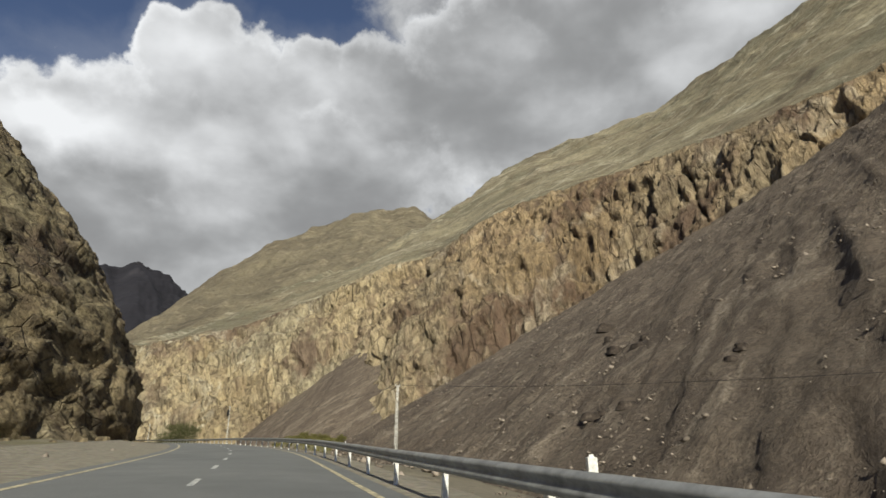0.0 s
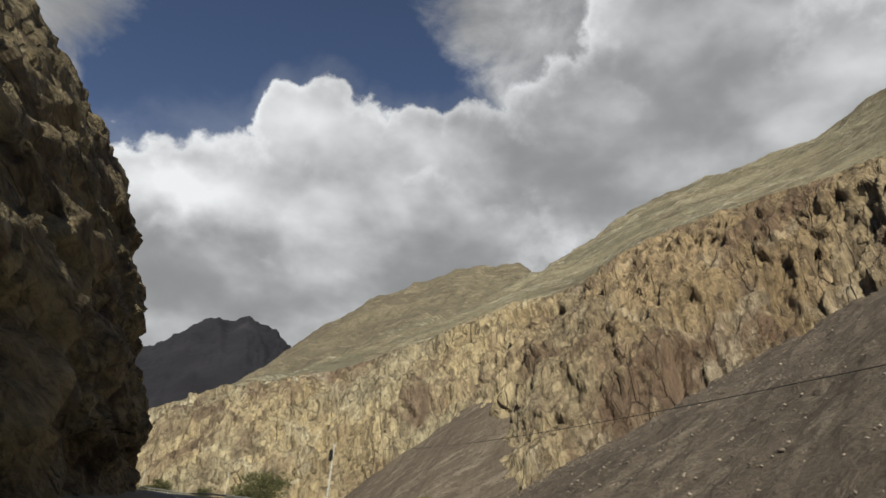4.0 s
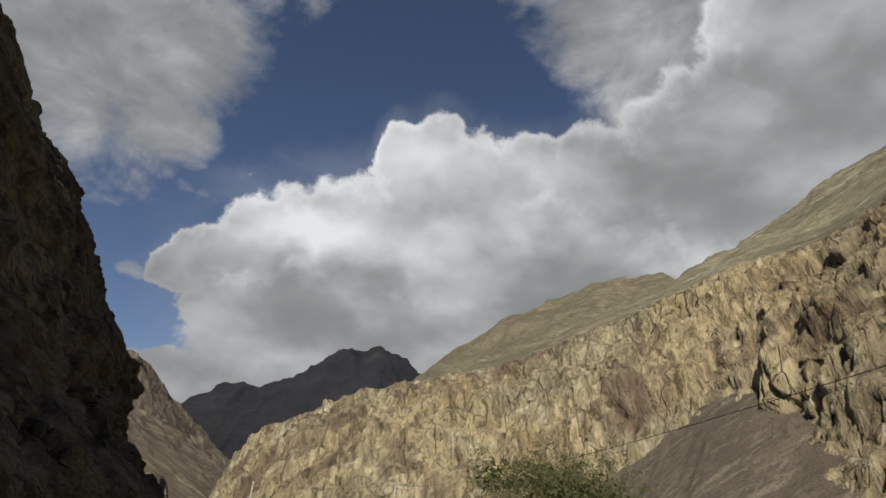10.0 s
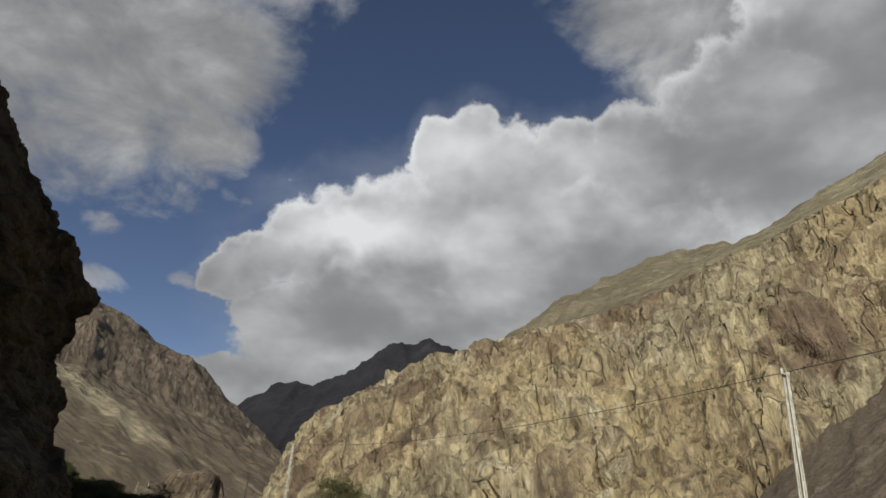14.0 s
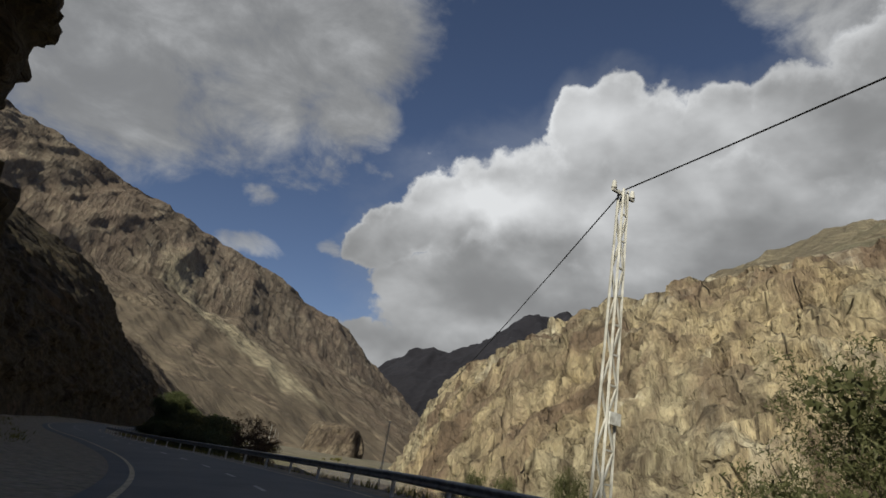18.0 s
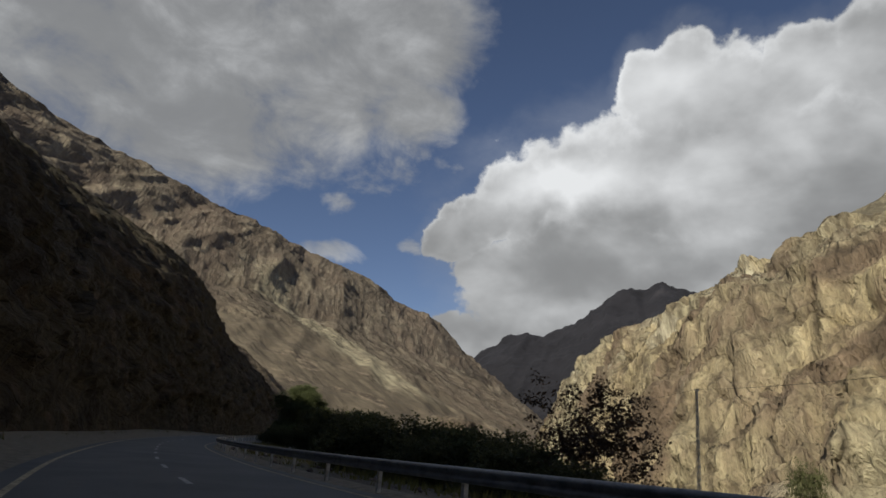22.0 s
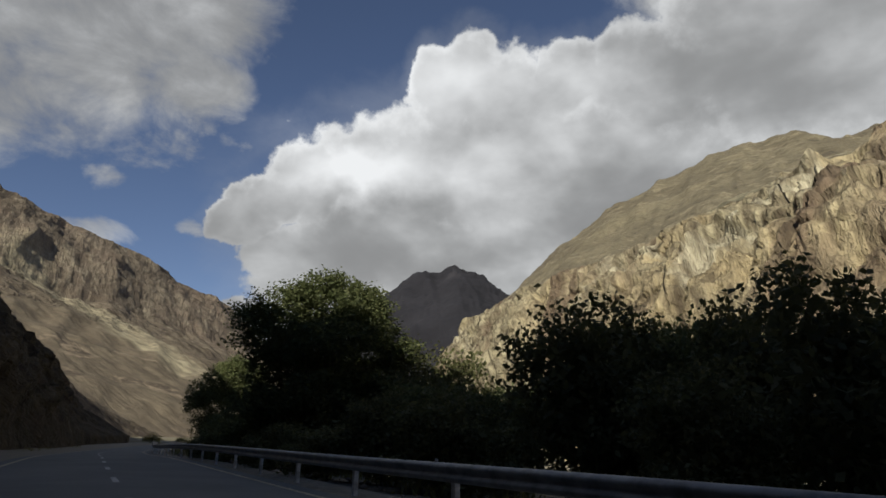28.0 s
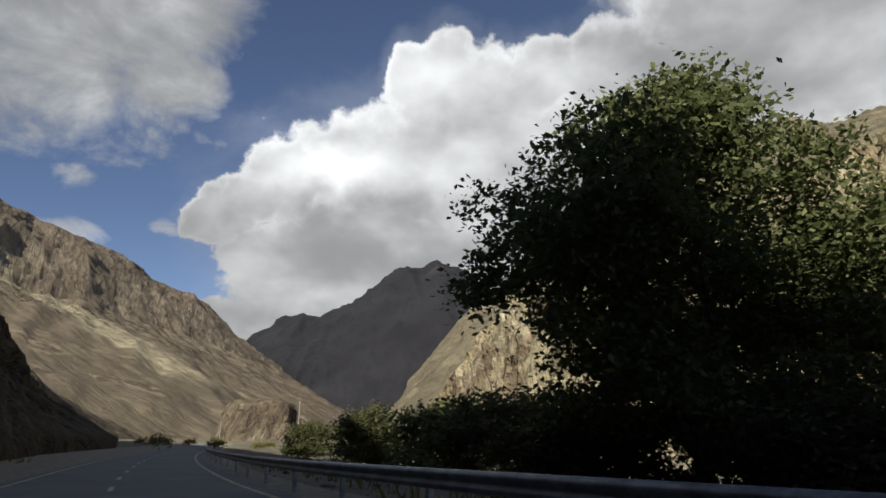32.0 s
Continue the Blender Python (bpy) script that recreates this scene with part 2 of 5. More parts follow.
def spline(points, n):
    """n points evenly along the smooth curve through the given ones."""
    p = np.array(points, float)
    ext = np.vstack([2 * p[0] - p[1], p, 2 * p[-1] - p[-2]])
    dense = []
    for k in range(len(p) - 1):
        a, b, c, d = ext[k : k + 4]
        t = np.linspace(0, 1, 24, endpoint=False)[:, None]
        dense.append(0.5 * (2 * b + (c - a) * t + (2 * a - 5 * b + 4 * c - d) * t**2 + (3 * b - a - 3 * c + d) * t**3))
    dense = np.vstack(dense + [p[-1:]])
    s = np.r_[0, np.cumsum(np.linalg.norm(np.diff(dense[:, :3], axis=0), axis=1))]
    at = np.linspace(0, s[-1], n)
    return np.stack([np.interp(at, s, dense[:, k]) for k in range(p.shape[1])], 1)


def mesh_from(name, verts, faces):
    me = bpy.data.meshes.new(name)
    verts, faces = np.asarray(verts, np.float32), np.asarray(faces, np.int32)
    k = faces.shape[1]
    me.vertices.add(len(verts))
    me.vertices.foreach_set("co", verts.ravel())
    me.loops.add(faces.size)
    me.loops.foreach_set("vertex_index", faces.ravel())
    me.polygons.add(len(faces))
    me.polygons.foreach_set("loop_start", np.arange(0, faces.size, k, dtype=np.int32))
    me.update(calc_edges=True)
    return me


def grid_faces(nu, nv):
    a = (np.arange(nu - 1)[:, None] * nv + np.arange(nv - 1)).ravel()
    return np.stack([a, a + nv, a + nv + 1, a + 1], 1)


def sheet_object(name, grid, material, smooth=False):
    """A surface object from a (nu, nv, 3) grid."""
    nu, nv = grid.shape[:2]
    me = mesh_from(name, grid.reshape(-1, 3), grid_faces(nu, nv))
    me.materials.append(material)
    if smooth:
        me.polygons.foreach_set("use_smooth", np.ones(len(me.polygons), bool))
    return new(name, me)


def loft(lines, nu, rows):
    """A (nu, nv, 3) grid through control lines, each with the same number of stations; rows: how many rows from line to line."""
    curves = [spline(l, nu) if len(np.unique([tuple(q) for q in l], axis=0)) > 1 else np.repeat(np.array(l[:1], float), nu, 0) for l in lines]
    out = []
    for a, b, n in zip(curves[:-1], curves[1:], rows):
        for t in np.linspace(0, 1, n, endpoint=False):
            out.append(a * (1 - t) + b * t)
    out.append(curves[-1])
    return np.stack(out, 1)


def normals(grid):
    du, dv = np.gradient(grid, axis=0), np.gradient(grid, axis=1)
    n = np.cross(du, dv)
    return n / (np.linalg.norm(n, axis=2, keepdims=True) + 1e-9)


def rows_of(grid):
    return grid.reshape(-1, 3)


def part(name, bm, material, parent=None, label=""):
    """Links a bmesh as one mesh object, under a thing or a part."""
    me = bpy.data.meshes.new(name)
    bm.to_mesh(me)
    bm.free()
    me.materials.append(material)
    ob = new(name, me)
    ob.parent = parent
    if label:
        tagged(ob, label)
    return ob


def box(bm, x0, x1, y0, y1, z0, z1, m=None):
    vs = [bm.verts.new((x, y, z)) for x in (x0, x1) for y in (y0, y1) for z in (z0, z1)]
    if m is not None:
        for v in vs:
            v.co = m @ v.co
    for f in ((0, 1, 3, 2), (4, 6, 7, 5), (0, 4, 5, 1), (2, 3, 7, 6), (0, 2, 6, 4), (1, 5, 7, 3)):
        bm.faces.new([vs[i] for i in f])
    return vs


def bar(bm, a, b, r, sides=4, r2=None):
    """A straight bar from a to b."""
    a, b = Vector(a), Vector(b)
    q = (b - a).to_track_quat("Z", "Y").to_matrix()
    r2 = r if r2 is None else r2
    rings = []
    for p, rad in ((a, r), (b, r2)):
        rings.append([bm.verts.new(p + q @ Vector((rad * math.cos(6.2832 * (k + 0.5) / sides), rad * math.sin(6.2832 * (k + 0.5) / sides), 0))) for k in range(sides)])
    for k in range(sides):
        j = (k + 1) % sides
        bm.faces.new((rings[0][k], rings[0][j], rings[1][j], rings[1][k]))
    bm.faces.new(rings[0][::-1])
    bm.faces.new(rings[1])


# ---- materials ----
class Mat:
    """A node material with a few short-cuts."""

    def __init__(self, name, rough=0.9):
        self.m = bpy.data.materials.new(name)
        self.m.use_nodes = True
        self.n, self.l = self.m.node_tree.nodes, self.m.node_tree.links
        self.b = self.n["Principled BSDF"]
        self.b.inputs["Roughness"].default_value = rough
        self.b.inputs["Specular IOR Level"].default_value = 0.25
        self.pos = self.n.new("ShaderNodeTexCoord").outputs["Object"]

    def noise(self, scale, detail=5, rough=0.6, stretch=(1, 1, 1), turn=(0, 0, 0), warp=0.0, shift=(0, 0, 0)):
        m = self.n.new("ShaderNodeMapping")
        m.vector_type = "TEXTURE"
        m.inputs["Scale"].default_value = [1 / s for s in stretch]
        m.inputs["Rotation"].default_value = [radians(a) for a in turn]
        m.inputs["Location"].default_value = [90 * s / scale for s in shift]
        self.l.new(self.pos, m.inputs["Vector"])
        n = self.n.new("ShaderNodeTexNoise")
        n.inputs["Scale"].default_value, n.inputs["Detail"].default_value = scale, detail
        n.inputs["Roughness"].default_value, n.inputs["Distortion"].default_value = rough, warp
        self.l.new(m.outputs[0], n.inputs["Vector"])
        return n.outputs["Fac"]

    def voronoi(self, scale, stretch=(1, 1, 1), feature="F1", turn=(0, 0, 0)):
        m = self.n.new("ShaderNodeMapping")
        m.vector_type = "TEXTURE"
        m.inputs["Scale"].default_value = [1 / s for s in stretch]
        m.inputs["Rotation"].default_value = [radians(a) for a in turn]
        self.l.new(self.pos, m.inputs["Vector"])
        n = self.n.new("ShaderNodeTexVoronoi")
        n.feature = feature
        n.inputs["Scale"].default_value = scale
        self.l.new(m.outputs[0], n.inputs["Vector"])
        return n

    def ramp(self, fac, stops):
        r = self.n.new("ShaderNodeValToRGB")
        r.color_ramp.elements.remove(r.color_ramp.elements[0])
        for k, (p, c) in enumerate(stops):
            e = r.color_ramp.elements[0] if k == 0 else r.color_ramp.elements.new(p)
            e.position, e.color = p, (*c, 1)
        self.l.new(fac, r.inputs["Fac"])
        return r.outputs["Color"]

    def mix(self, fac, a, b, how="MIX"):
        x = self.n.new("ShaderNodeMix")
        x.data_type, x.blend_type = "RGBA", how
        for s, v in ((x.inputs[0], fac), (x.inputs[6], a), (x.inputs[7], b)):
            if isinstance(v, (int, float)):
                s.default_value = v
            elif isinstance(v, tuple):
                s.default_value = (*v, 1)
            else:
                self.l.new(v, s)
        return x.outputs[2]

    def span(self, v, lo, hi, to=(0, 1)):
        r = self.n.new("ShaderNodeMapRange")
        self.l.new(v, r.inputs["Value"])
        r.inputs["From Min"].default_value, r.inputs["From Max"].default_value = lo, hi
        r.inputs["To Min"].default_value, r.inputs["To Max"].default_value = to
        return r.outputs[0]

    def math(self, op, a, b):
        x = self.n.new("ShaderNodeMath")
        x.operation = op
        for k, v in enumerate((a, b)):
            if isinstance(v, (int, float)):
                x.inputs[k].default_value = v
            else:
                self.l.new(v, x.inputs[k])
        return x.outputs[0]

    def height(self):
        s = self.n.new("ShaderNodeSeparateXYZ")
        self.l.new(self.pos, s.inputs[0])
        return s.outputs

    def upness(self):
        g = self.n.new("ShaderNodeNewGeometry")
        s = self.n.new("ShaderNodeSeparateXYZ")
        self.l.new(g.outputs["Normal"], s.inputs[0])
        return s.outputs[2]

    def random(self):
        return self.n.new("ShaderNodeObjectInfo").outputs["Random"]

    def island(self):
        return self.n.new("ShaderNodeNewGeometry").outputs["Random Per Island"]

    def bump(self, h, dist, strength=1.0):
        b = self.n.new("ShaderNodeBump")
        b.inputs["Strength"].default_value, b.inputs["Distance"].default_value = strength, dist
        self.l.new(h, b.inputs["Height"])
        self.l.new(b.outputs[0], self.b.inputs["Normal"])
        return self

    def done(self, color):
        if isinstance(color, tuple):
            self.b.inputs["Base Color"].default_value = (*color, 1)
        else:
            self.l.new(color, self.b.inputs["Base Color"])
        return self.m


def rock_material(name, low, mid, high, dark, patch, size, tilt=-10, pale=(0.5, 0.45, 0.34), cool=(0.26, 0.24, 0.18), other=None):
    """Weathered cliff rock: upright slabs, broken faces, dark stains, pale fresh scars; size: metres of the main grain."""
    r = Mat(name, 0.92)
    lean = tilt if isinstance(tilt, tuple) else (0, tilt, 0)
    big = r.noise(0.05 / size, 5, 0.62, (1, 1, 0.6), lean, 1.2)
    slabs = r.noise(0.20 / size, 5, 0.66, (1, 1, 0.22), lean, 0.6)
    fine = r.noise(0.9 / size, 6, 0.72, (1, 1, 0.35), lean, 0.5)
    col = r.ramp(r.math("ADD", r.math("MULTIPLY", big, 0.6), r.math("MULTIPLY", slabs, 0.4)), [(0.34, low), (0.45, mid), (0.54, high), (0.64, mid)])
    hue = r.span(r.noise(0.030 / size, 4, 0.6, (1, 1, 0.7), (0, 25, 0), 1.0, (1.1, 0.3, 0.5)), 0.47, 0.58)
    col = r.mix(r.math("MULTIPLY", hue, 0.5), col, cool)
    stain = r.span(r.noise(0.045 / size, 5, 0.66, (1, 1, 0.6), (0, 35, 0), 1.3, (0.5, 0.3, 0.9)), 0.54, 0.62)
    col = r.mix(r.math("MULTIPLY", stain, 0.85), col, patch)
    light = r.span(r.noise(0.10 / size, 5, 0.62, (1, 1, 0.5), lean, 1.0, (3.1, 0.7, 0.2)), 0.57, 0.65)
    col = r.mix(r.math("MULTIPLY", light, 0.75), col, pale)
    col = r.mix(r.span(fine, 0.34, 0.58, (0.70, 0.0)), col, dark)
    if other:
        x0, x1, shift, tone, *much = other     # between these eastings another tone multiplies in: a cliff bed, the roadside wall's shade
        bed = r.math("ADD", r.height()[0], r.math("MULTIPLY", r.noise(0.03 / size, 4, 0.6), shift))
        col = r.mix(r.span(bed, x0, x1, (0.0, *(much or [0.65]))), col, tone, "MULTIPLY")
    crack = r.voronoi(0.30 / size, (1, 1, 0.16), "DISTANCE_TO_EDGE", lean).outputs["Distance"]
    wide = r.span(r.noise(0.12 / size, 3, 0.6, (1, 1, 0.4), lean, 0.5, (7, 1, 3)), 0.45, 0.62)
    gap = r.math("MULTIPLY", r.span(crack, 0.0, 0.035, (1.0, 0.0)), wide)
    # the shade inside the cracks is put into the colour
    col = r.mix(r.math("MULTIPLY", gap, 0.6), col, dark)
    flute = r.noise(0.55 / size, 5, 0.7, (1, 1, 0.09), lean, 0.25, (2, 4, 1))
    # darker in the hollows of the flutes
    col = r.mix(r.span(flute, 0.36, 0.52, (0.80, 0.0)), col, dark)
    drip = r.noise(0.16 / size, 5, 0.6, (1, 1, 0.07), lean, 0.3, (5, 2, 6))
    col = r.mix(r.span(drip, 0.55, 0.68, (0.0, 0.55)), col, patch)
    relief = r.math("ADD", r.math("ADD", fine, r.math("MULTIPLY", slabs, 1.2)), r.math("SUBTRACT", r.math("MULTIPLY", flute, 1.1), r.math("MULTIPLY", gap, 0.6)))
    r.bump(relief, 1.25 * size, 1.0)
    return r.done(col)


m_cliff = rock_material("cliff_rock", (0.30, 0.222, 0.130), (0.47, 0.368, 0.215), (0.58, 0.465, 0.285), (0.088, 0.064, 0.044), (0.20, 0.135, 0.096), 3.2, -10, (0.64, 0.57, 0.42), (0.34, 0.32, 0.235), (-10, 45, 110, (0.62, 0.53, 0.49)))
# from x -60 to -180 the wall's deep shade is multiplied into its colour
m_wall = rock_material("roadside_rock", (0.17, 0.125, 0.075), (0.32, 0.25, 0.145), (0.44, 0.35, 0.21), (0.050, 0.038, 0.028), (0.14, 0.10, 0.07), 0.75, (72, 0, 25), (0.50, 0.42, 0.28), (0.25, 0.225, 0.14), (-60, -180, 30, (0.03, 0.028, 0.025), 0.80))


def slope_material(name, base, other, streak, size, turn, green=None, speck=0.5, dark=None, comb=0.2):
    """A mountain slope of gravel and thin grass, with long streaks along the turned x axis."""
    r = Mat(name, 0.95)
    run = r.noise(0.8 / size, 6, 0.68, (comb, 1, 1), turn, 1.3)
    broad = r.noise(0.22 / size, 5, 0.6, (0.35 + 0.5 * comb, 1, 1), turn, 0.8, (0.4, 0.8, 0.2))
    col = r.mix(r.span(broad, 0.42, 0.58), base, other)
    if green:
        col = r.mix(r.span(r.noise(0.45 / size, 5, 0.62, (0.25, 1, 1), turn, 0.6, (0.9, 0.1, 0.7)), 0.48, 0.58, (0, 0.85)), col, green)
    col = r.mix(r.span(run, 0.53, 0.63, (0, 0.85)), col, streak)
    shade = r.span(r.noise(1.6 / size, 6, 0.68, (1.4 * comb, 1, 1), turn, 1.2, (0.2, 0.5, 0.4)), 0.36, 0.50, (0.6, 0.0))
    col = r.mix(shade, col, dark or tuple(0.5 * c for c in base))
    if comb > 0.4:
        crag = r.span(r.noise(0.38 / size, 6, 0.68, (0.6, 1, 1), turn, 1.0, (1.7, 0.4, 2.2)), 0.54, 0.62, (0.0, 0.75))
        col = r.mix(crag, col, r.mix(r.span(run, 0.42, 0.58), (0.105, 0.080, 0.058), (0.30, 0.235, 0.155)))
    grit = r.noise(7.0 / size, 5, 0.78)
    col = r.mix(r.span(grit, 0.35, 0.60, (speck, 0.0)), col, tuple(0.42 * c for c in base))
    r.bump(r.math("ADD", r.math("MULTIPLY", run, 0.9), grit), 0.16 * size)
    return r.done(col)


m_slope = slope_material("grass_slope", (0.275, 0.230, 0.150), (0.40, 0.345, 0.228), (0.58, 0.52, 0.39), 20, (0, 25, 152), (0.215, 0.196, 0.132), 0.55, None, 0.5)
m_scree = slope_material("dark_scree", (0.140, 0.108, 0.083), (0.190, 0.149, 0.113), (0.300, 0.245, 0.188), 5, (0, 30, 220), None, 0.75, (0.058, 0.044, 0.035))


def mountainside_material():
    """Brown ribs running down the slope, one pale washed band, a smooth fan of debris beside it and broken rock at its foot."""
    r = Mat("mountainside", 0.95)
    space = r.pos
    a = r.n.new("ShaderNodeAttribute")
    a.attribute_name = "along_up"
    sep = r.n.new("ShaderNodeSeparateXYZ")
    r.l.new(a.outputs["Vector"], sep.inputs[0])
    u, v = sep.outputs[0], sep.outputs[1]
    rough = r.noise(0.012, 6, 0.65, warp=0.5)
    grit = r.noise(0.06, 6, 0.72)
    r.pos = a.outputs["Vector"]
    ribs = r.noise(58, 5, 0.62, (1, 0.085, 1), warp=0.35)
    fine = r.noise(170, 5, 0.66, (1, 0.10, 1), warp=0.3, shift=(0.3, 0.2, 0))
    broad = r.noise(14, 4, 0.6, (1, 0.25, 1), warp=0.5, shift=(0.7, 0.1, 0))
    r.pos = space
    wob = r.math("ADD", u, r.math("MULTIPLY", r.math("SUBTRACT", rough, 0.5), 0.05))
    col = r.ramp(ribs, [(0.34, (0.062, 0.046, 0.034)), (0.46, (0.125, 0.095, 0.069)), (0.56, (0.178, 0.139, 0.101)), (0.68, (0.250, 0.202, 0.145))])
    col = r.mix(r.span(broad, 0.45, 0.62, (0, 0.6)), col, (0.175, 0.126, 0.094))
    col = r.mix(r.span(fine, 0.54, 0.66, (0, 0.6)), col, (0.36, 0.30, 0.215))
    lower = r.math("SUBTRACT", v, r.math("MULTIPLY", r.math("SUBTRACT", rough, 0.5), 0.35))
    fan = r.math("MULTIPLY", r.span(lower, 0.42, 0.30), r.math("MULTIPLY", r.span(wob, 0.28, 0.33), r.span(wob, 0.60, 0.50)))
    debris = r.mix(r.span(fine, 0.4, 0.62), (0.118, 0.091, 0.064), (0.168, 0.133, 0.092))
    col = r.mix(r.math("MULTIPLY", fan, 0.92), col, debris)
    rock = r.math("MULTIPLY", fan, r.math("MULTIPLY", r.span(rough, 0.55, 0.60), r.span(lower, 0.24, 0.14)))
    col = r.mix(rock, col, r.mix(r.span(grit, 0.4, 0.6), (0.075, 0.056, 0.042), (0.26, 0.20, 0.14)))
    band = r.math("MULTIPLY", r.span(wob, 0.455, 0.470), r.span(wob, 0.515, 0.492))
    band = r.math("MULTIPLY", band, r.math("MULTIPLY", r.span(v, 0.74, 0.58), r.span(v, 0.11, 0.17)))
    col = r.mix(r.math("MULTIPLY", band, r.span(fine, 0.38, 0.58, (0.25, 0.95))), col, (0.41, 0.35, 0.235))
    col = r.mix(r.span(grit, 0.36, 0.56, (0.5, 0.0)), col, (0.07, 0.054, 0.040))
    h = r.math("ADD", r.math("MULTIPLY", ribs, 26.0), r.math("ADD", r.math("MULTIPLY", fine, 9.0), r.math("MULTIPLY", grit, 9.0)))
    r.bump(r.math("MULTIPLY", h, r.span(fan, 0, 1, (1.0, 0.25))), 1.0)
    return r.done(col)


m_left = mountainside_material()
m_far = slope_material("far_ridge_rock", (0.19, 0.155, 0.105), (0.28, 0.235, 0.155), (0.36, 0.30, 0.20), 60, (0, 20, 120), (0.21, 0.175, 0.12), 0.5, (0.085, 0.068, 0.05))

# ---- road line ----
ROAD = [(43.6, -130.1, -0.6), (19.6, -62.1, -0.1), (-1.0, -0.3, 0.3), (-14.7, 42.3, 0.75), (-32.9, 83.3, 0.88), (-53.6, 121.7, 0.69), (-78.1, 163.0, 0.51),
        (-105.2, 203.6, 0.26), (-130.7, 237.8, -0.4), (-155.0, 265.0, -0.25), (-170.6, 276.5, -0.36), (-187.5, 285.5, -0.75),
        (-207.9, 293.1, -1.18), (-237.9, 302.3, -1.75), (-274.6, 317.1, -2.28), (-301.3, 333.6, -2.22), (-327.0, 350.8, -2.3),
        (-345.6, 363.7, -2.65), (-367.7, 380.9, -3.0), (-399.0, 409.5, -3.2), (-440.0, 452.0, -3.3), (-490.0, 506.0, -3.4), (-570.0, 590.0, -3.5)]
CENTRE = spline(ROAD, 1100)
STEP = float(np.linalg.norm(CENTRE[1] - CENTRE[0]))
AHEAD = np.gradient(CENTRE, axis=0)
AHEAD[:, 2] = 0
AHEAD /= np.linalg.norm(AHEAD, axis=1, keepdims=True)
RIGHT = np.stack([AHEAD[:, 1], -AHEAD[:, 0], 0 * AHEAD[:, 0]], 1)
HALF = 3.4
TURNS = np.array([(0, 0), (400, 0), (455, 3.0), (475, 4.0), (500, 3.2), (525, 1.6), (560, 0.9), (615, -0.4), (690, 0.5), (760, 0)])   # metres along, banking in degrees


def along(metres):
    """Index on the road line at that many metres from its start, as a float array."""
    return np.clip(np.asarray(metres, float) / STEP, 0, len(CENTRE) - 1.001)


def bank_at(metres):
    """How much the road rises to its right, metres a metre."""
    return np.tan(np.radians(np.interp(metres, TURNS[:, 0], TURNS[:, 1])))


def beside(metres, off, up=0.0):
    """Places off metres to the right of the road line, up metres above it."""
    k = along(metres)
    i = k.astype(int)
    f = (k - i)[..., None]
    c = CENTRE[i] * (1 - f) + CENTRE[i + 1] * f
    r = RIGHT[i] * (1 - f) + RIGHT[i + 1] * f
    up = np.asarray(up, float) + bank_at(metres) * np.clip(off, -9, 9)
    return c + r * np.asarray(off, float)[..., None] + np.array((0, 0, 1.0)) * up[..., None]


LENGTH = STEP * (len(CENTRE) - 1)


def to_road(xy):
    """For places in plan: signed metres to the right of the road line, and the line's index."""
    best, idx = np.full(len(xy), 1e9), np.zeros(len(xy), int)
    for k in range(0, len(CENTRE), 3):
        d = (xy[:, 0] - CENTRE[k, 0]) ** 2 + (xy[:, 1] - CENTRE[k, 1]) ** 2
        near = d < best
        best, idx = np.where(near, d, best), np.where(near, k, idx)
    side = ((xy - CENTRE[idx, :2]) * RIGHT[idx, :2]).sum(1)
    return np.sign(side) * np.sqrt(best), idx


# ---- ground, road, river ----
RIVER = spline([(70, -170), (34, -40), (16, 50), (-8, 110), (-42, 185), (-78, 262), (-125, 330), (-190, 362), (-262, 388), (-335, 445), (-402, 545), (-475, 650), (-560, 770), (-760, 980)], 300)


def ground_height(xy):
    d, i = to_road(xy)
    zr = CENTRE[i, 2] + bank_at(i * STEP) * np.clip(d, -9, 9)
    near = np.clip((d - 5.6) / 20, 0, 1)
    bank = zr - 0.14 - (zr + 4.7) * near * near * (3 - 2 * near)
    left = zr - 0.14 + 0.04 * np.clip(-d - 5, 0, 40)
    h = np.where(d > 0, bank, left)
    far = np.clip((np.abs(d) - 60) / 150, 0, 1)
    h = h * (1 - far) + -4.3 * far
    p = np.c_[xy, 0 * xy[:, 0]]
    rough = np.clip((np.abs(d) - 5.2) / 4, 0, 1)
    h += rough * (0.5 * fbm(p / 9, 4, 0.55, 5) + 0.14 * fbm(p / 1.6, 2, 0.5, 9))
    best = np.full(len(xy), 1e9)
    for q in RIVER[::2]:
        best = np.minimum(best, (xy[:, 0] - q[0]) ** 2 + (xy[:, 1] - q[1]) ** 2)
    wide = 9 + 7 * np.clip((-xy[:, 0] - 120) / 120, 0, 1)
    bed = np.clip(1 - (np.sqrt(best) / wide - 0.8) / 0.6, 0, 1)
    meadow = np.exp(-(((xy[:, 0] + 62) / 26) ** 2 + ((xy[:, 1] - 285) / 50) ** 2))
    h += 7.5 * meadow * (d > 18)
    return h - bed * np.clip(h + 7.5, 0, 9) * 0.9 * (d > 9)


def spaced(lo, hi, step, reach):
    out = list(np.arange(lo, hi + step, step))
    a, b, g = lo, hi, step
    while b < reach:
        g *= 1.35
        a, b = a - g, b + g
        out = [a] + out + [b]
    return np.array(out)


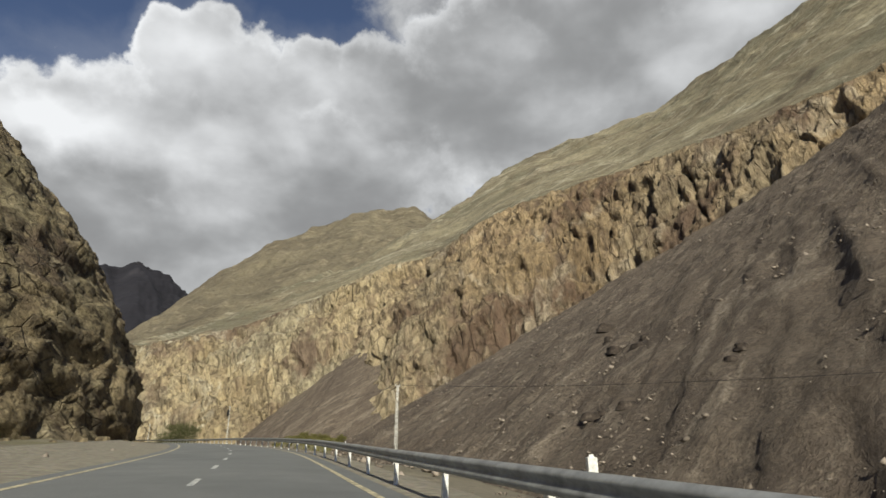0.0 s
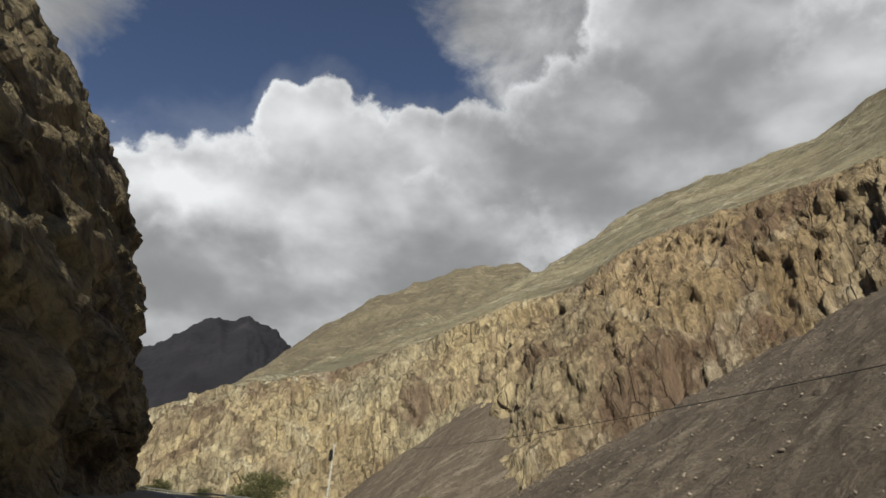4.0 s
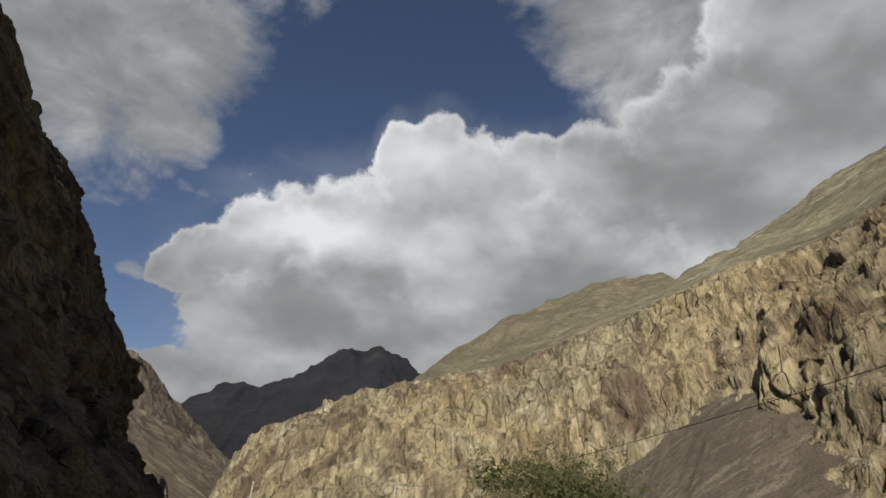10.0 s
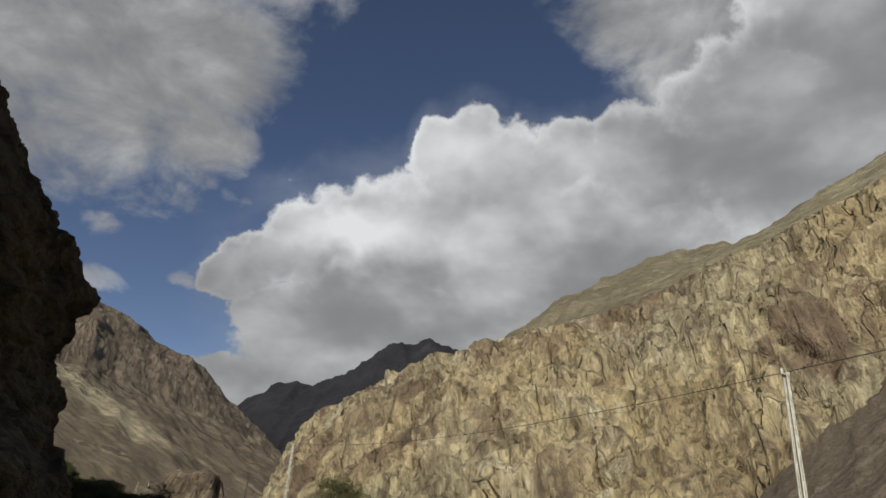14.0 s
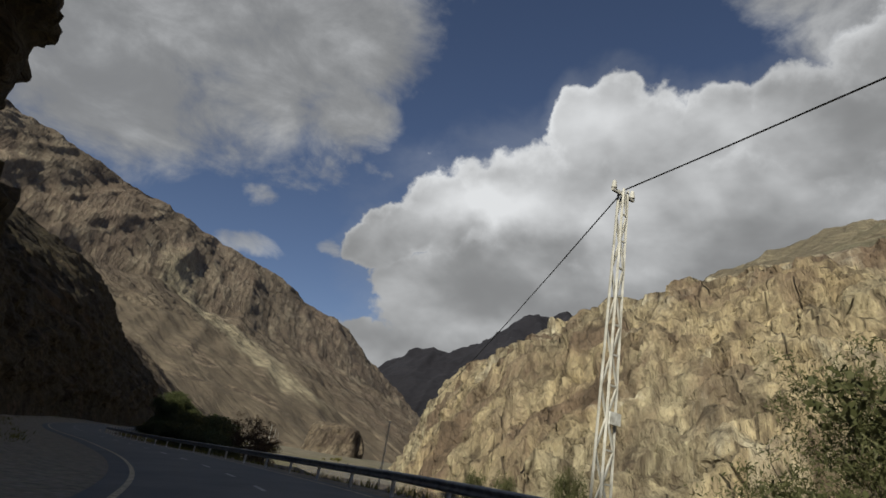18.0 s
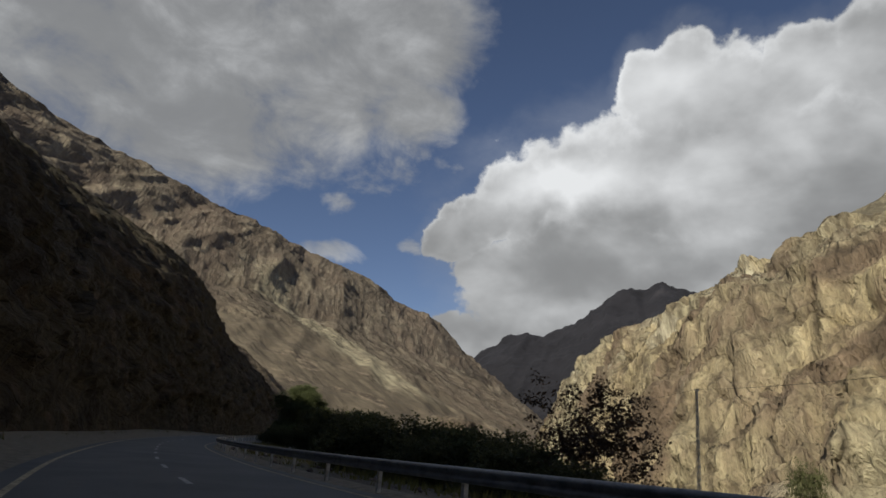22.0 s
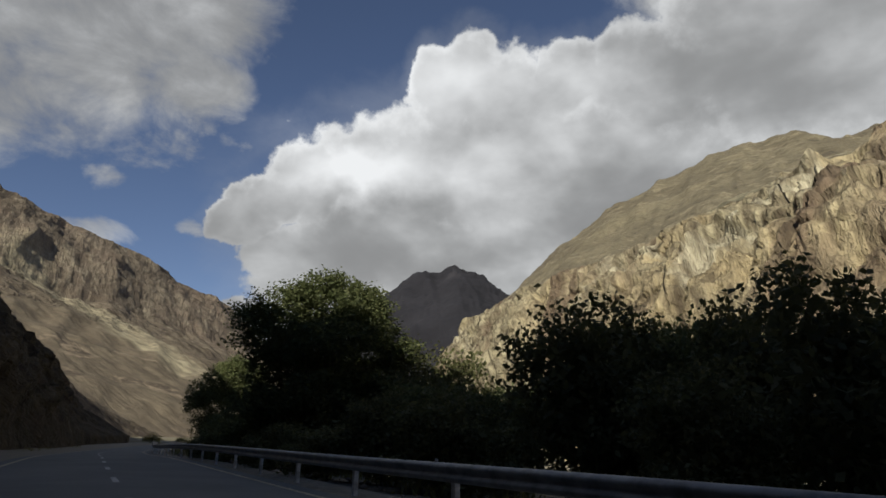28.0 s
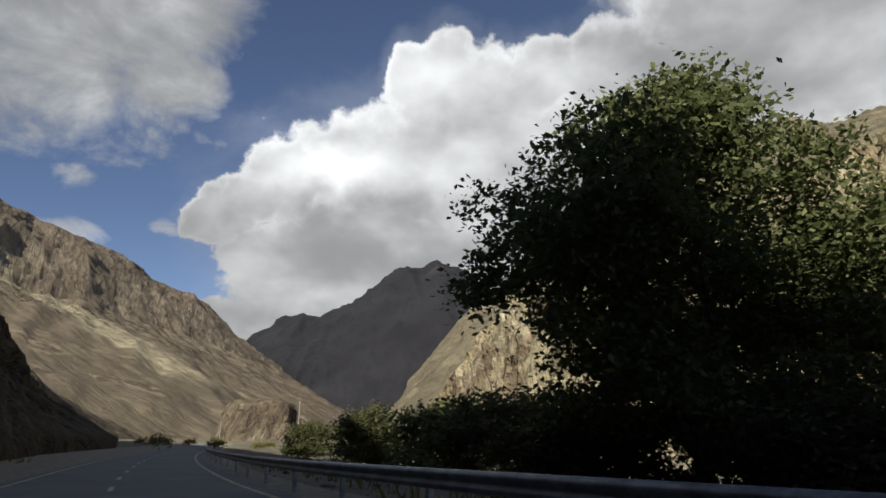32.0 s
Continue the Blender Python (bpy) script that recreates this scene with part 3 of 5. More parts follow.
m = Mat("valley_ground", 0.96)
stones = m.voronoi(0.9).outputs["Distance"]
dirt = m.ramp(m.noise(0.08, 5, 0.6), [(0.35, (0.15, 0.125, 0.095)), (0.55, (0.22, 0.19, 0.14)), (0.7, (0.27, 0.235, 0.175))])
grass = m.span(m.noise(0.045, 4, 0.6, (1, 1, 1), (0, 0, 0), 0.4, (4, 9, 0)), 0.5, 0.62)
dirt = m.mix(m.math("MULTIPLY", grass, 0.6), dirt, (0.15, 0.145, 0.06))
dirt = m.mix(m.span(m.noise(1.7, 4, 0.7), 0.3, 0.6, (0.5, 0)), dirt, (0.08, 0.07, 0.055))
m.bump(m.math("ADD", m.noise(2.2, 4, 0.7), m.math("MULTIPLY", stones, 0.5)), 0.25)
m_ground = m.done(dirt)

GX, GY = spaced(-470, 150, 2.6, 5000), spaced(-120, 560, 2.6, 5000)
gx, gy = np.meshgrid(GX, GY, indexing="ij")
flat = np.c_[gx.ravel(), gy.ravel()]
ground = sheet_object("ground", np.c_[flat, ground_height(flat)].reshape(len(GX), len(GY), 3), m_ground, True)
tagged(ground, "dry stony valley floor with sparse yellow grass", "ground", kind="structure")

m = Mat("asphalt", 0.82)
wear = m.noise(0.35, 4, 0.6, (1, 1, 1))
tone = m.ramp(wear, [(0.3, (0.15, 0.152, 0.15)), (0.55, (0.185, 0.187, 0.182)), (0.75, (0.22, 0.22, 0.21))])
grains = m.noise(60, 3, 0.8)
tone = m.mix(m.span(grains, 0.35, 0.65, (0.35, 0)), tone, (0.07, 0.07, 0.07))
m.bump(grains, 0.01)
m_asphalt = m.done(tone)
m = Mat("road_paint_white", 0.7)
m_white = m.done(m.mix(m.span(m.noise(7, 5, 0.7), 0.42, 0.62), (0.30, 0.30, 0.29), (0.62, 0.61, 0.57)))
m = Mat("road_paint_cream", 0.7)
m_cream = m.done(m.mix(m.span(m.noise(5, 5, 0.7), 0.40, 0.60), (0.22, 0.19, 0.13), (0.60, 0.52, 0.34)))
m = Mat("gravel_verge", 0.95)
gv = m.voronoi(9).outputs["Color"]
m.bump(m.noise(9, 4, 0.75), 0.05)
m_verge = m.done(m.mix(m.span(m.noise(3, 5, 0.7), 0.35, 0.65), (0.16, 0.14, 0.11), m.mix(0.06, (0.30, 0.265, 0.20), gv)))


def strip(name, m0, m1, offs, ups, material, step=2.0):
    s = np.arange(m0, m1 + step, step)
    g = np.stack([beside(s, np.full(len(s), o), np.full(len(s), u)) for o, u in zip(offs, ups)], 1)
    return sheet_object(name, g, material, True)


road = strip("road", 0, LENGTH - 2, (-4.3, -4.0, -2, 0, 2, 4.0, 4.3), (-0.12, 0.0, 0.05, 0.075, 0.05, 0.0, -0.12), m_asphalt)
tagged(road, "grey two-lane asphalt mountain road, partly in shade", "road", kind="structure")
verge_r = strip("verge", 0, LENGTH - 2, (4.05, 4.6, 5.4, 6.3, 7.4), (-0.05, -0.02, -0.05, -0.22, -0.8), m_verge)
tagged(verge_r, "narrow gravel verge under the guard rail", "verge", kind="structure")
verge_l = strip("verge", 0, LENGTH - 2, (-9.5, -7.5, -6, -4.7, -4.05), (0.35, 0.12, 0.03, -0.02, -0.05), m_verge)
tagged(verge_l, "gravel verge at the foot of the rock wall", "verge", kind="structure")
for name, off, wide, mat in (("edge_line", HALF, 0.15, m_cream), ("edge_line", -HALF, 0.15, m_cream)):
    z = 0.075 * (1 - abs(off) / 4.0) + 0.012
    line = strip(name, 20, LENGTH - 10, (off - wide / 2, off + wide / 2), (z, z), mat)
    line.parent = road
dash_len, dash_gap = 2.0, 4.4
at = 30.0
while at < LENGTH - 120:
    s = np.linspace(at, at + dash_len, 4)
    g = np.stack([beside(s, np.full(4, -0.1 + o), np.full(4, 0.083)) for o in (-0.07, 0.07)], 1)
    d = sheet_object("centre_dash", g, m_white)
    d.parent = road
    at += dash_len + dash_gap

m = Mat("river_water", 0.12)
m.b.inputs["Specular IOR Level"].default_value = 0.5
ripple = m.noise(0.7, 4, 0.6, (1, 1, 1))
m.bump(ripple, 0.12, 0.6)
m_water = m.done(m.ramp(m.noise(0.12, 4, 0.6), [(0.35, (0.20, 0.20, 0.18)), (0.6, (0.30, 0.295, 0.27)), (0.75, (0.42, 0.41, 0.38))]))
rn = np.gradient(RIVER, axis=0)
rn = np.stack([rn[:, 1], -rn[:, 0]], 1) / np.linalg.norm(rn, axis=1)[:, None]
rw = (9 + 7 * np.clip((-RIVER[:, 0] - 120) / 120, 0, 1))[:, None]
river = sheet_object("river", np.stack([np.c_[RIVER + rn * rw * o, np.full(len(RIVER), -5.6)] for o in (-1.35, -0.5, 0.5, 1.35)], 1), m_water, True)
tagged(river, "shallow grey silty mountain river", "river", kind="structure")


# ---- opposite mountain: cliff, slope above it, scree fans ----
CLIFF_TOP = [(430, 10, 250), (330, 120, 205), (190, 262, 170), (115, 352, 167), (29, 436, 165), (-20, 462, 140), (-58, 480, 135), (-95, 479, 116), (-175, 478, 84), (-260, 491, 69), (-342, 533, 58), (-433, 628, 61), (-492, 712, 42), (-530, 790, 14)]
CLIFF_MID = [(415, -5, 150), (315, 95, 120), (172, 236, 105), (98, 326, 100), (14, 372, 95), (-34, 374, 66), (-68, 432, 72), (-104, 438, 68), (-182, 440, 45), (-253, 440, 42), (-330, 500, 38), (-436, 610, 38), (-512, 705, 22), (-548, 785, 4)]
CLIFF_FOOT = [(385, -40, -10), (285, 60, -10), (150, 205, -10), (80, 292, -10), (8, 326, -10), (-40, 324, -10), (-78, 402, -10), (-110, 395, -10), (-194, 388, -10), (-252, 404, -10), (-332, 470, -10), (-440, 588, -10), (-528, 692, -10), (-565, 775, -10)]
SLOPE_TOP = [(470, 240, 430), (335, 505, 405), (277, 643, 405), (225, 720, 398), (67, 797, 363), (20, 760, 308), (-19, 740, 274), (-75, 716, 231), (-140, 686, 186), (-221, 643, 131), (-300, 610, 85), (-425, 670, 72), (-492, 740, 42), (-535, 810, 8)]
SLOPE_BACK = [(x + 20, y + 260, z - 120) for x, y, z in SLOPE_TOP]


def rough_cliff(grid, big, small, seed, block=7.0, slant=0.0):
    """Ribs, upright slabs, open cracks and ledges on a cliff grid, pushed out along its normals."""
    p, n = rows_of(grid), normals(grid)
    if n[..., 1].mean() > 0:
        n = -n
    n = rows_of(n)
    q = p.copy()
    q[:, 0] += slant * p[:, 2]
    q[:, :2] += 2.2 * np.stack([fbm(p / 17, 2, 0.5, seed + 50), fbm(p / 17 + 9, 2, 0.5, seed + 51)], 1)
    up = q * (1, 1, 0.17)
    ribs = ridged(up / (block * 4.5), 3, 0.55, seed) - 0.62
    mid = ridged(up / (block * 1.5) + 40, 3, 0.55, seed + 20) - 0.62
    where = np.clip(value_noise(q / (block * 4) + 3, seed + 33) * 2.2 + 0.35, 0, 1)
    slots = np.clip(1 - np.abs(value_noise(q * (1, 1, 0.10) / (block * 1.7) + 7.7, seed + 31)) / 0.07, 0, 1) * where
    slots2 = np.clip(1 - np.abs(value_noise(q * (1, 1, 0.14) / (block * 0.8) + 1.7, seed + 35)) / 0.10, 0, 1) * np.clip(value_noise(q / (block * 3) + 8, seed + 36) * 2 + 0.3, 0, 1)
    steps = value_noise(q * (0.4, 0.4, 1) / (block * 0.55), seed + 41)
    f1, f2, own, tilt1 = cells(q * (1, 1, 0.16) / block, seed + 3)
    g1, g2, own2, tilt2 = cells(q * (1, 1, 0.22) / (block * 0.40), seed + 13)
    push = big * (1.9 * ribs + 1.0 * mid) - big * 0.75 * slots - small * 0.8 * slots2
    push = push + small * ((own - 0.5) * 1.9 + 1.5 * tilt1 - 0.7 * np.clip(0.08 - (f2 - f1), 0, 1) / 0.08 + 0.35 * steps)
    push = push + 0.42 * small * ((own2 - 0.5) * 2.0 + 1.3 * tilt2 - 0.7 * np.clip(0.10 - (g2 - g1), 0, 1) / 0.10)
    return push[:, None] * n


g = loft([CLIFF_FOOT, CLIFF_MID, CLIFF_TOP], 1250, (78, 62))
fade = np.ones(g.shape[:2])
fade[:, -14:] = np.linspace(1, 0.25, 14)
cl = g + rough_cliff(g, 6.5, 2.6, 11, 11.0, 0.15).reshape(g.shape) * fade[..., None]
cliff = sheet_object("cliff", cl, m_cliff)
tagged(cliff, "long sunlit ochre rock cliff above the river", "cliff", kind="structure")

g = loft([[(x, y, z - 3) for x, y, z in CLIFF_TOP], SLOPE_TOP, SLOPE_BACK], 420, (130, 20))
p = rows_of(g)
lift = np.clip(np.linspace(0, 1, g.shape[1]) / 0.1, 0, 1)[None, :]
g[..., 2] += (lift * (8 * fbm(p / 110, 5, 0.5, 31) + 24 * (ridged(p * (1, 0.35, 0.35) / 60, 5, 0.55, 37) - 0.6) + 9 * (ridged(p * (1, 0.4, 0.4) / 22, 4, 0.55, 39) - 0.6)).reshape(g.shape[:2])) * (0.35 + 0.65 * np.linspace(0, 1, g.shape[1]))[None, :]
slope = sheet_object("mountain_slope", g, m_slope, True)
tagged(slope, "smooth dry grass slope rising above the cliff", "mountain slope", kind="structure")


def fan(name, upper, foot, material, seed, amp=1.0, nu=240, nv=110, label=""):
    g = loft([foot, upper], nu, (nv,))
    p = rows_of(g)
    n = normals(g)
    n = n * np.sign(n[..., 2:3])
    down = np.array(upper[len(upper) // 2]) - np.array(foot[len(foot) // 2])
    down = down / np.linalg.norm(down)
    side = np.cross(down, (0, 0, 1))
    q = np.c_[p @ side, (p @ down) * 0.16, 0 * p[:, 0]]
    gully = ridged(q / 7 + 5, 3, 0.5, seed + 40) - 0.6 + 0.32 * (ridged(q * (1, 1.6, 1) / 2.6 + 2, 2, 0.5, seed + 44) - 0.6)
    d = amp * (1.3 * fbm(q / 14, 4, 0.55, seed) + 2.6 * gully + 0.5 * fbm(p / 3.0, 3, 0.6, seed + 5) + 0.25 * fbm(p / 0.9, 2, 0.5, seed + 8))
    g = g + n * d.reshape(g.shape[:2])[..., None]
    tagged(sheet_object(name, g, material, True), label, "scree", kind="structure")
    return g


SCREE = fan("scree_fan", [(300, 20, 195), (205, 190, 160), (165, 250, 130), (133, 289, 112), (88, 342, 90), (50, 352, 68), (22, 338, 46), (-6, 326, 30), (-34, 326, 14)],
            [(75, -120, -4), (44, -20, -4), (26, 40, -5), (8, 92, -5), (-20, 160, -5), (-40, 210, -4), (-48, 250, -2), (-54, 285, -3), (-58, 312, -7)], m_scree, 3, 1.0, 360, 210,
            "dark brown-grey scree slope strewn with small stones")
fan("scree_fan", [(-40, 398, 50), (-54, 428, 66), (-64, 440, 70), (-76, 440, 62), (-96, 428, 40)], [(-40, 322, 4), (-62, 326, 1), (-86, 332, -2), (-112, 352, -6), (-142, 384, -9)], m_scree, 23, 0.6, 130, 110,
    "dark scree tongue below a gully in the cliff")

# ---- far mountains ----


def mountain(name, crest, foot, material, seed, amp, size, nu, nv, label, belly=0.0):
    mid = [tuple(0.45 * np.array(a) + 0.55 * np.array(b) + (0, 0, belly * (a[2] - b[2]))) for a, b in zip(crest, foot)]
    back = [tuple(np.array(a) + (0.25 * (a[0] - b[0]), 0.25 * (a[1] - b[1]), -0.4 * (a[2] - b[2]))) for a, b in zip(crest, foot)]
    nv0 = nv
    g = loft([foot, mid, crest, back], nu, (nv // 2, nv // 2, nv // 6))
    p = rows_of(g)
    n = normals(g)
    n = n * np.sign(n[..., 2:3] + 1e-6)
    rise = np.clip((p[:, 2] - p[:, 2].min()) / (np.ptp(p[:, 2]) + 1), 0, 1)
    down = np.array(crest[len(crest) // 2], float) - np.array(foot[len(foot) // 2], float)
    down /= np.linalg.norm(down)
    side = np.cross(down, (0, 0, 1))
    q = np.c_[p @ side, (p @ down) * 0.16, p[:, 2] * 0.15]
    d = amp * ((ridged(q / size, 5, 0.55, seed) - 0.62) * 2.2 + 0.5 * fbm(p / (size * 0.4), 4, 0.55, seed + 9)) * (0.25 + 0.75 * np.sqrt(rise))
    ob = sheet_object(name, g + n * d.reshape(g.shape[:2])[..., None], material)
    nu, nv = g.shape[:2]
    where = np.stack(np.broadcast_arrays(np.linspace(0, 1, nu)[:, None], np.minimum(np.arange(nv) / (2 * (nv0 // 2)), 1.2)[None, :], np.zeros((1, 1))), 2)
    ob.data.attributes.new("along_up", "FLOAT_VECTOR", "POINT").data.foreach_set("vector", where.astype(np.float32).ravel())
    return tagged(ob, label, "mountain", kind="structure")


def by_angle(eye, rows):
    """Places by azimuth to the left of +y, elevation and distance in plan from a viewpoint."""
    return [(eye[0] - r * math.sin(radians(a)), eye[1] + r * math.cos(radians(a)), eye[2] + r * math.tan(radians(e))) for a, e, r in rows]


MIDWAY = (-150, 230, 1)
RIDGE = [(-1250, 2000, 150), (-1120, 2150, 380), (-1000, 2200, 475), (-850, 2200, 590), (-690, 2200, 690), (-560, 2200, 752), (-450, 2200, 792), (-360, 2200, 820), (-260, 2210, 818), (-170, 2210, 846), (-100, 2210, 800), (20, 2220, 820), (200, 2250, 860), (500, 2250, 840)]
RFOOT = [(-1020, 1380, -8), (-900, 1300, -8), (-800, 1180, 0), (-720, 1050, 10), (-640, 980, 30), (-520, 900, 50), (-420, 880, 70), (-320, 900, 90), (-240, 940, 120), (-175, 980, 150), (-110, 1000, 180), (0, 1050, 220), (180, 1100, 280), (450, 1100, 300)]
mountain("far_ridge", RIDGE, RFOOT, m_far, 51, 30, 210, 320, 150, "sunlit tan mountain ridge behind the cliff")

m = Mat("cloud_shaded_rock", 0.95)
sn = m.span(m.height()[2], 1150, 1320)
# cloud shade over the mountain is put into these near-black tones
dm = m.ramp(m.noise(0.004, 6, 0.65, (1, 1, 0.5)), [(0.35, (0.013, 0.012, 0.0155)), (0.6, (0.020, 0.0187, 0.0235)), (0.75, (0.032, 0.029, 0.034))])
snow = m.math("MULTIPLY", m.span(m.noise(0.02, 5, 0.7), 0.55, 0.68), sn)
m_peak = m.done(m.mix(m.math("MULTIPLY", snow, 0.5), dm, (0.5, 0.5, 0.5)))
PEAK = by_angle(MIDWAY, [(56, 4, 4300), (50, 6, 4400), (45, 7.3, 4500), (42.5, 8.6, 4500), (40.6, 9.6, 4500), (38, 9.7, 4500), (35, 11.5, 4500), (31.8, 13.7, 4500), (29.6, 14.2, 4500), (27.8, 15.1, 4450), (25.5, 13.6, 4400), (22.5, 12, 4400), (18, 10.5, 4400), (12, 9, 4400)])
PFOOT = by_angle(MIDWAY, [(a, -0.3, 2700) for a in (56, 50, 45, 42.5, 40.6, 38, 35, 31.8, 29.6, 27.8, 25.5, 22.5, 18, 12)])
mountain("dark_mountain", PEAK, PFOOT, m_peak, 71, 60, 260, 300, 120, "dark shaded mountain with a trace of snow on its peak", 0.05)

BEND = (-230, 300, 0)
LEFT = by_angle(BEND, [(112, 30, 1500), (94, 26.2, 1900), (84, 22.4, 2100), (77, 20.1, 2300), (67, 18.0, 2600), (60, 15.7, 2900), (54, 13.4, 3150), (50.8, 11.7, 3300), (48.3, 10.9, 3450), (44.9, 8.2, 3500), (42.0, 6.0, 3300), (38.5, 3.4, 3000), (34, 0.8, 2800)])
LFOOT = [(-900, -300, -14), (-800, 130, -14), (-780, 330, -14), (-780, 470, -14), (-790, 600, -14), (-800, 720, -14), (-810, 830, -14), (-825, 930, -14), (-845, 1040, -14), (-900, 1240, -14), (-1000, 1480, -14), (-1200, 1850, -14), (-1500, 2300, -14)]
mountain("left_mountain", LEFT, LFOOT, m_left, 91, 34, 190, 400, 200, "big brown mountainside with pale rock streaks", -0.07)

m_spur = rock_material("spur_rock", (0.135, 0.100, 0.070), (0.205, 0.155, 0.108), (0.27, 0.212, 0.148), (0.052, 0.038, 0.030), (0.11, 0.08, 0.06), 3.0, 30, (0.36, 0.30, 0.215), (0.17, 0.138, 0.10))
mountain("rock_spur", [(-440, 250, 84), (-500, 340, 80), (-555, 410, 66), (-610, 475, 50), (-660, 535, 34), (-705, 600, 16), (-735, 650, 0), (-760, 690, -8)],
         [(-400, 380, -5), (-450, 420, -5), (-500, 462, -5), (-555, 515, -5), (-610, 570, -5), (-668, 632, -5), (-712, 680, -7), (-745, 710, -12)], m_spur, 131, 7, 46, 210, 100, "broken brown rock spur running down to the valley floor", 0.05)


def rock_lump(name, at, size, seed, material, label, category, n=70):
    """A steep-sided outcrop: a squared dome with broken faces."""
    u, v = np.meshgrid(np.linspace(0, 2 * np.pi, n), np.linspace(0, 1, n // 2), indexing="ij")
    prof = np.where(v < 0.62, 1 - 0.25 * v / 0.62, 0.75 * np.clip((1 - v) / 0.38, 0, 1) ** 0.6)
    z = np.where(v < 0.62, v / 0.62 * 0.86, 0.86 + 0.14 * np.sin((v - 0.62) / 0.38 * np.pi / 2))
    g = np.stack([np.cos(u) * prof * size[0], np.sin(u) * prof * size[1], z * size[2] - 0.15 * size[2]], 2)
    p = rows_of(g)
    q = p / (0.30 * max(size)) + seed
    f1, f2, own, tilt = cells(q * (1, 1, 0.6), seed)
    push = 0.13 * max(size) * ((own - 0.5) + 1.4 * tilt + 0.8 * fbm(q, 3, 0.5, seed))
    out = np.c_[p[:, :2] / (np.linalg.norm(p[:, :2], axis=1, keepdims=True) + 1e-6), 0.3 * np.ones(len(p))]
    g = (p + out * push[:, None]).reshape(g.shape)
    g[-1] = g[0]
    ob = sheet_object(name, g, material)
    ob.location = at
    return tagged(ob, label, category)


rock_lump("rock_butte", (-768, 838, -6), (44, 36, 46), 5, m_spur, "steep brown rock butte at the foot of the mountainside", "rock")

# ---- rock wall and spur along the road ----
# metres along the road, then how far back the face stands at 2, 8, 13, 18, 26 and 40 m above the road
NEAR_WALL = [(140, 72, 74, 76, 79, 84, 92), (165, 50, 51.5, 54, 57, 62, 70), (205, 21.5, 22.3, 24, 26.5, 31, 39), (232, 9.4, 9.9, 11.4, 14, 19, 32.5), (258, 8.3, 8.4, 9.6, 11.5, 15.8, 27),
             (282, 8.7, 8.4, 10.6, 11.5, 13.8, 21), (306, 9.5, 9.9, 12.2, 15.2, 18.4, 21.5), (330, 11.8, 12.8, 15.6, 17.8, 23, 29), (362, 13.6, 17.8, 19.4, 22.6, 25, 33.5), (405, 14.6, 21.4, 23.6, 25, 30, 38),
             (442, 15.6, 21.6, 25.4, 25.8, 29.4, 38), (468, 14.6, 19, 22, 22.8, 24, 33), (486, 14.6, 15.6, 16.6, 19, 18, 28.5), (498, 14.8, 13.2, 13.4, 16.8, 13.8, 25)]
FAR_WALL = [(510, 15, 13.4, 14, 17, 18, 21.5), (522, 14, 12.5, 13.4, 16, 18.6, 17.5), (536, 12, 12, 13, 15, 20, 24), (562, 10, 11, 12, 14.5, 20, 32), (600, 9.5, 10, 12, 15, 22, 38), (640, 9, 9.3, 10.4, 12, 16, 32), (680, 9, 9.4, 12, 16, 19.5, 29), (710, 9, 10.5, 14, 19, 26.5, 32.5),
            (740, 10, 15, 18, 22, 32, 41), (770, 11, 21, 24, 27, 38, 50), (800, 14, 27, 31, 34, 42, 58), (850, 30, 44, 50, 54, 62, 80)]
WALL = NEAR_WALL + FAR_WALL
UPPER_FACE = np.array([(140, 102, 114), (165, 80, 92), (205, 50, 64), (234, 44, 58), (282, 33, 46), (330, 42, 56), (405, 50, 64), (462, 44, 51), (498, 34, 40), (522, 25.5, 33), (546, 32, 36), (580, 50, 66), (620, 57, 74), (660, 51.5, 73), (710, 47.5, 67), (770, 57, 69), (850, 92, 104)])
wl = []
for hgt, col, back in ((-2, 1, -0.4), (0.5, 1, -0.2), (2, 1, 0), (8, 2, 0), (13, 3, 0), (18, 4, 0), (26, 5, 0), (40, 6, 0), (54, 7, 0), (66, 8, 0), (68, 8, 3), (60, 8, 24), (-5, 8, 50)):
    row = []
    for w in WALL:
        off = w[col] if col < 7 else float(np.interp(w[0], UPPER_FACE[:, 0], UPPER_FACE[:, col - 6]))
        crag = math.exp(-(((w[0] - 538) / 26) ** 2)) if back > 0 else 0      # a higher crag over the bend
        dip = 15 * math.exp(-(((w[0] - 592) / 45) ** 2)) if col == 8 and hgt > 0 else 0
        row.append(tuple(beside(np.array([float(w[0])]), np.array([-(off + back + 6 * crag)]), np.array([hgt + 24 * crag - dip]))[0]))
    wl.append(row)
g = loft(wl, 1060, (4, 3, 10, 9, 9, 13, 19, 15, 12, 6, 4, 4))
p, n = rows_of(g), normals(g)
facing = (n[..., :2] * RIGHT[to_road(p[:, :2])[1]][:, :2].reshape(g.shape[0], g.shape[1], 2)).sum(2)
n = rows_of(n * np.sign(facing.mean()))
tilt = np.array([[1, 0, 0.35], [0, 1, 0.2], [0, 0, 1.3]])
q = p @ tilt
f1, f2, own, tilt1 = cells(q * (0.7, 0.7, 1.7) / 4.5, 5)
g1, g2, own2, tilt2 = cells(q * (0.8, 0.8, 1.5) / 1.9, 15)
h1, h2, own3, tilt3 = cells(q * (1, 1, 1.6) / 13, 25)
beds = value_noise(q * (0.06, 0.06, 1) / 2.3, 28) + 0.6 * value_noise(q * (0.1, 0.1, 1) / 0.9, 29)
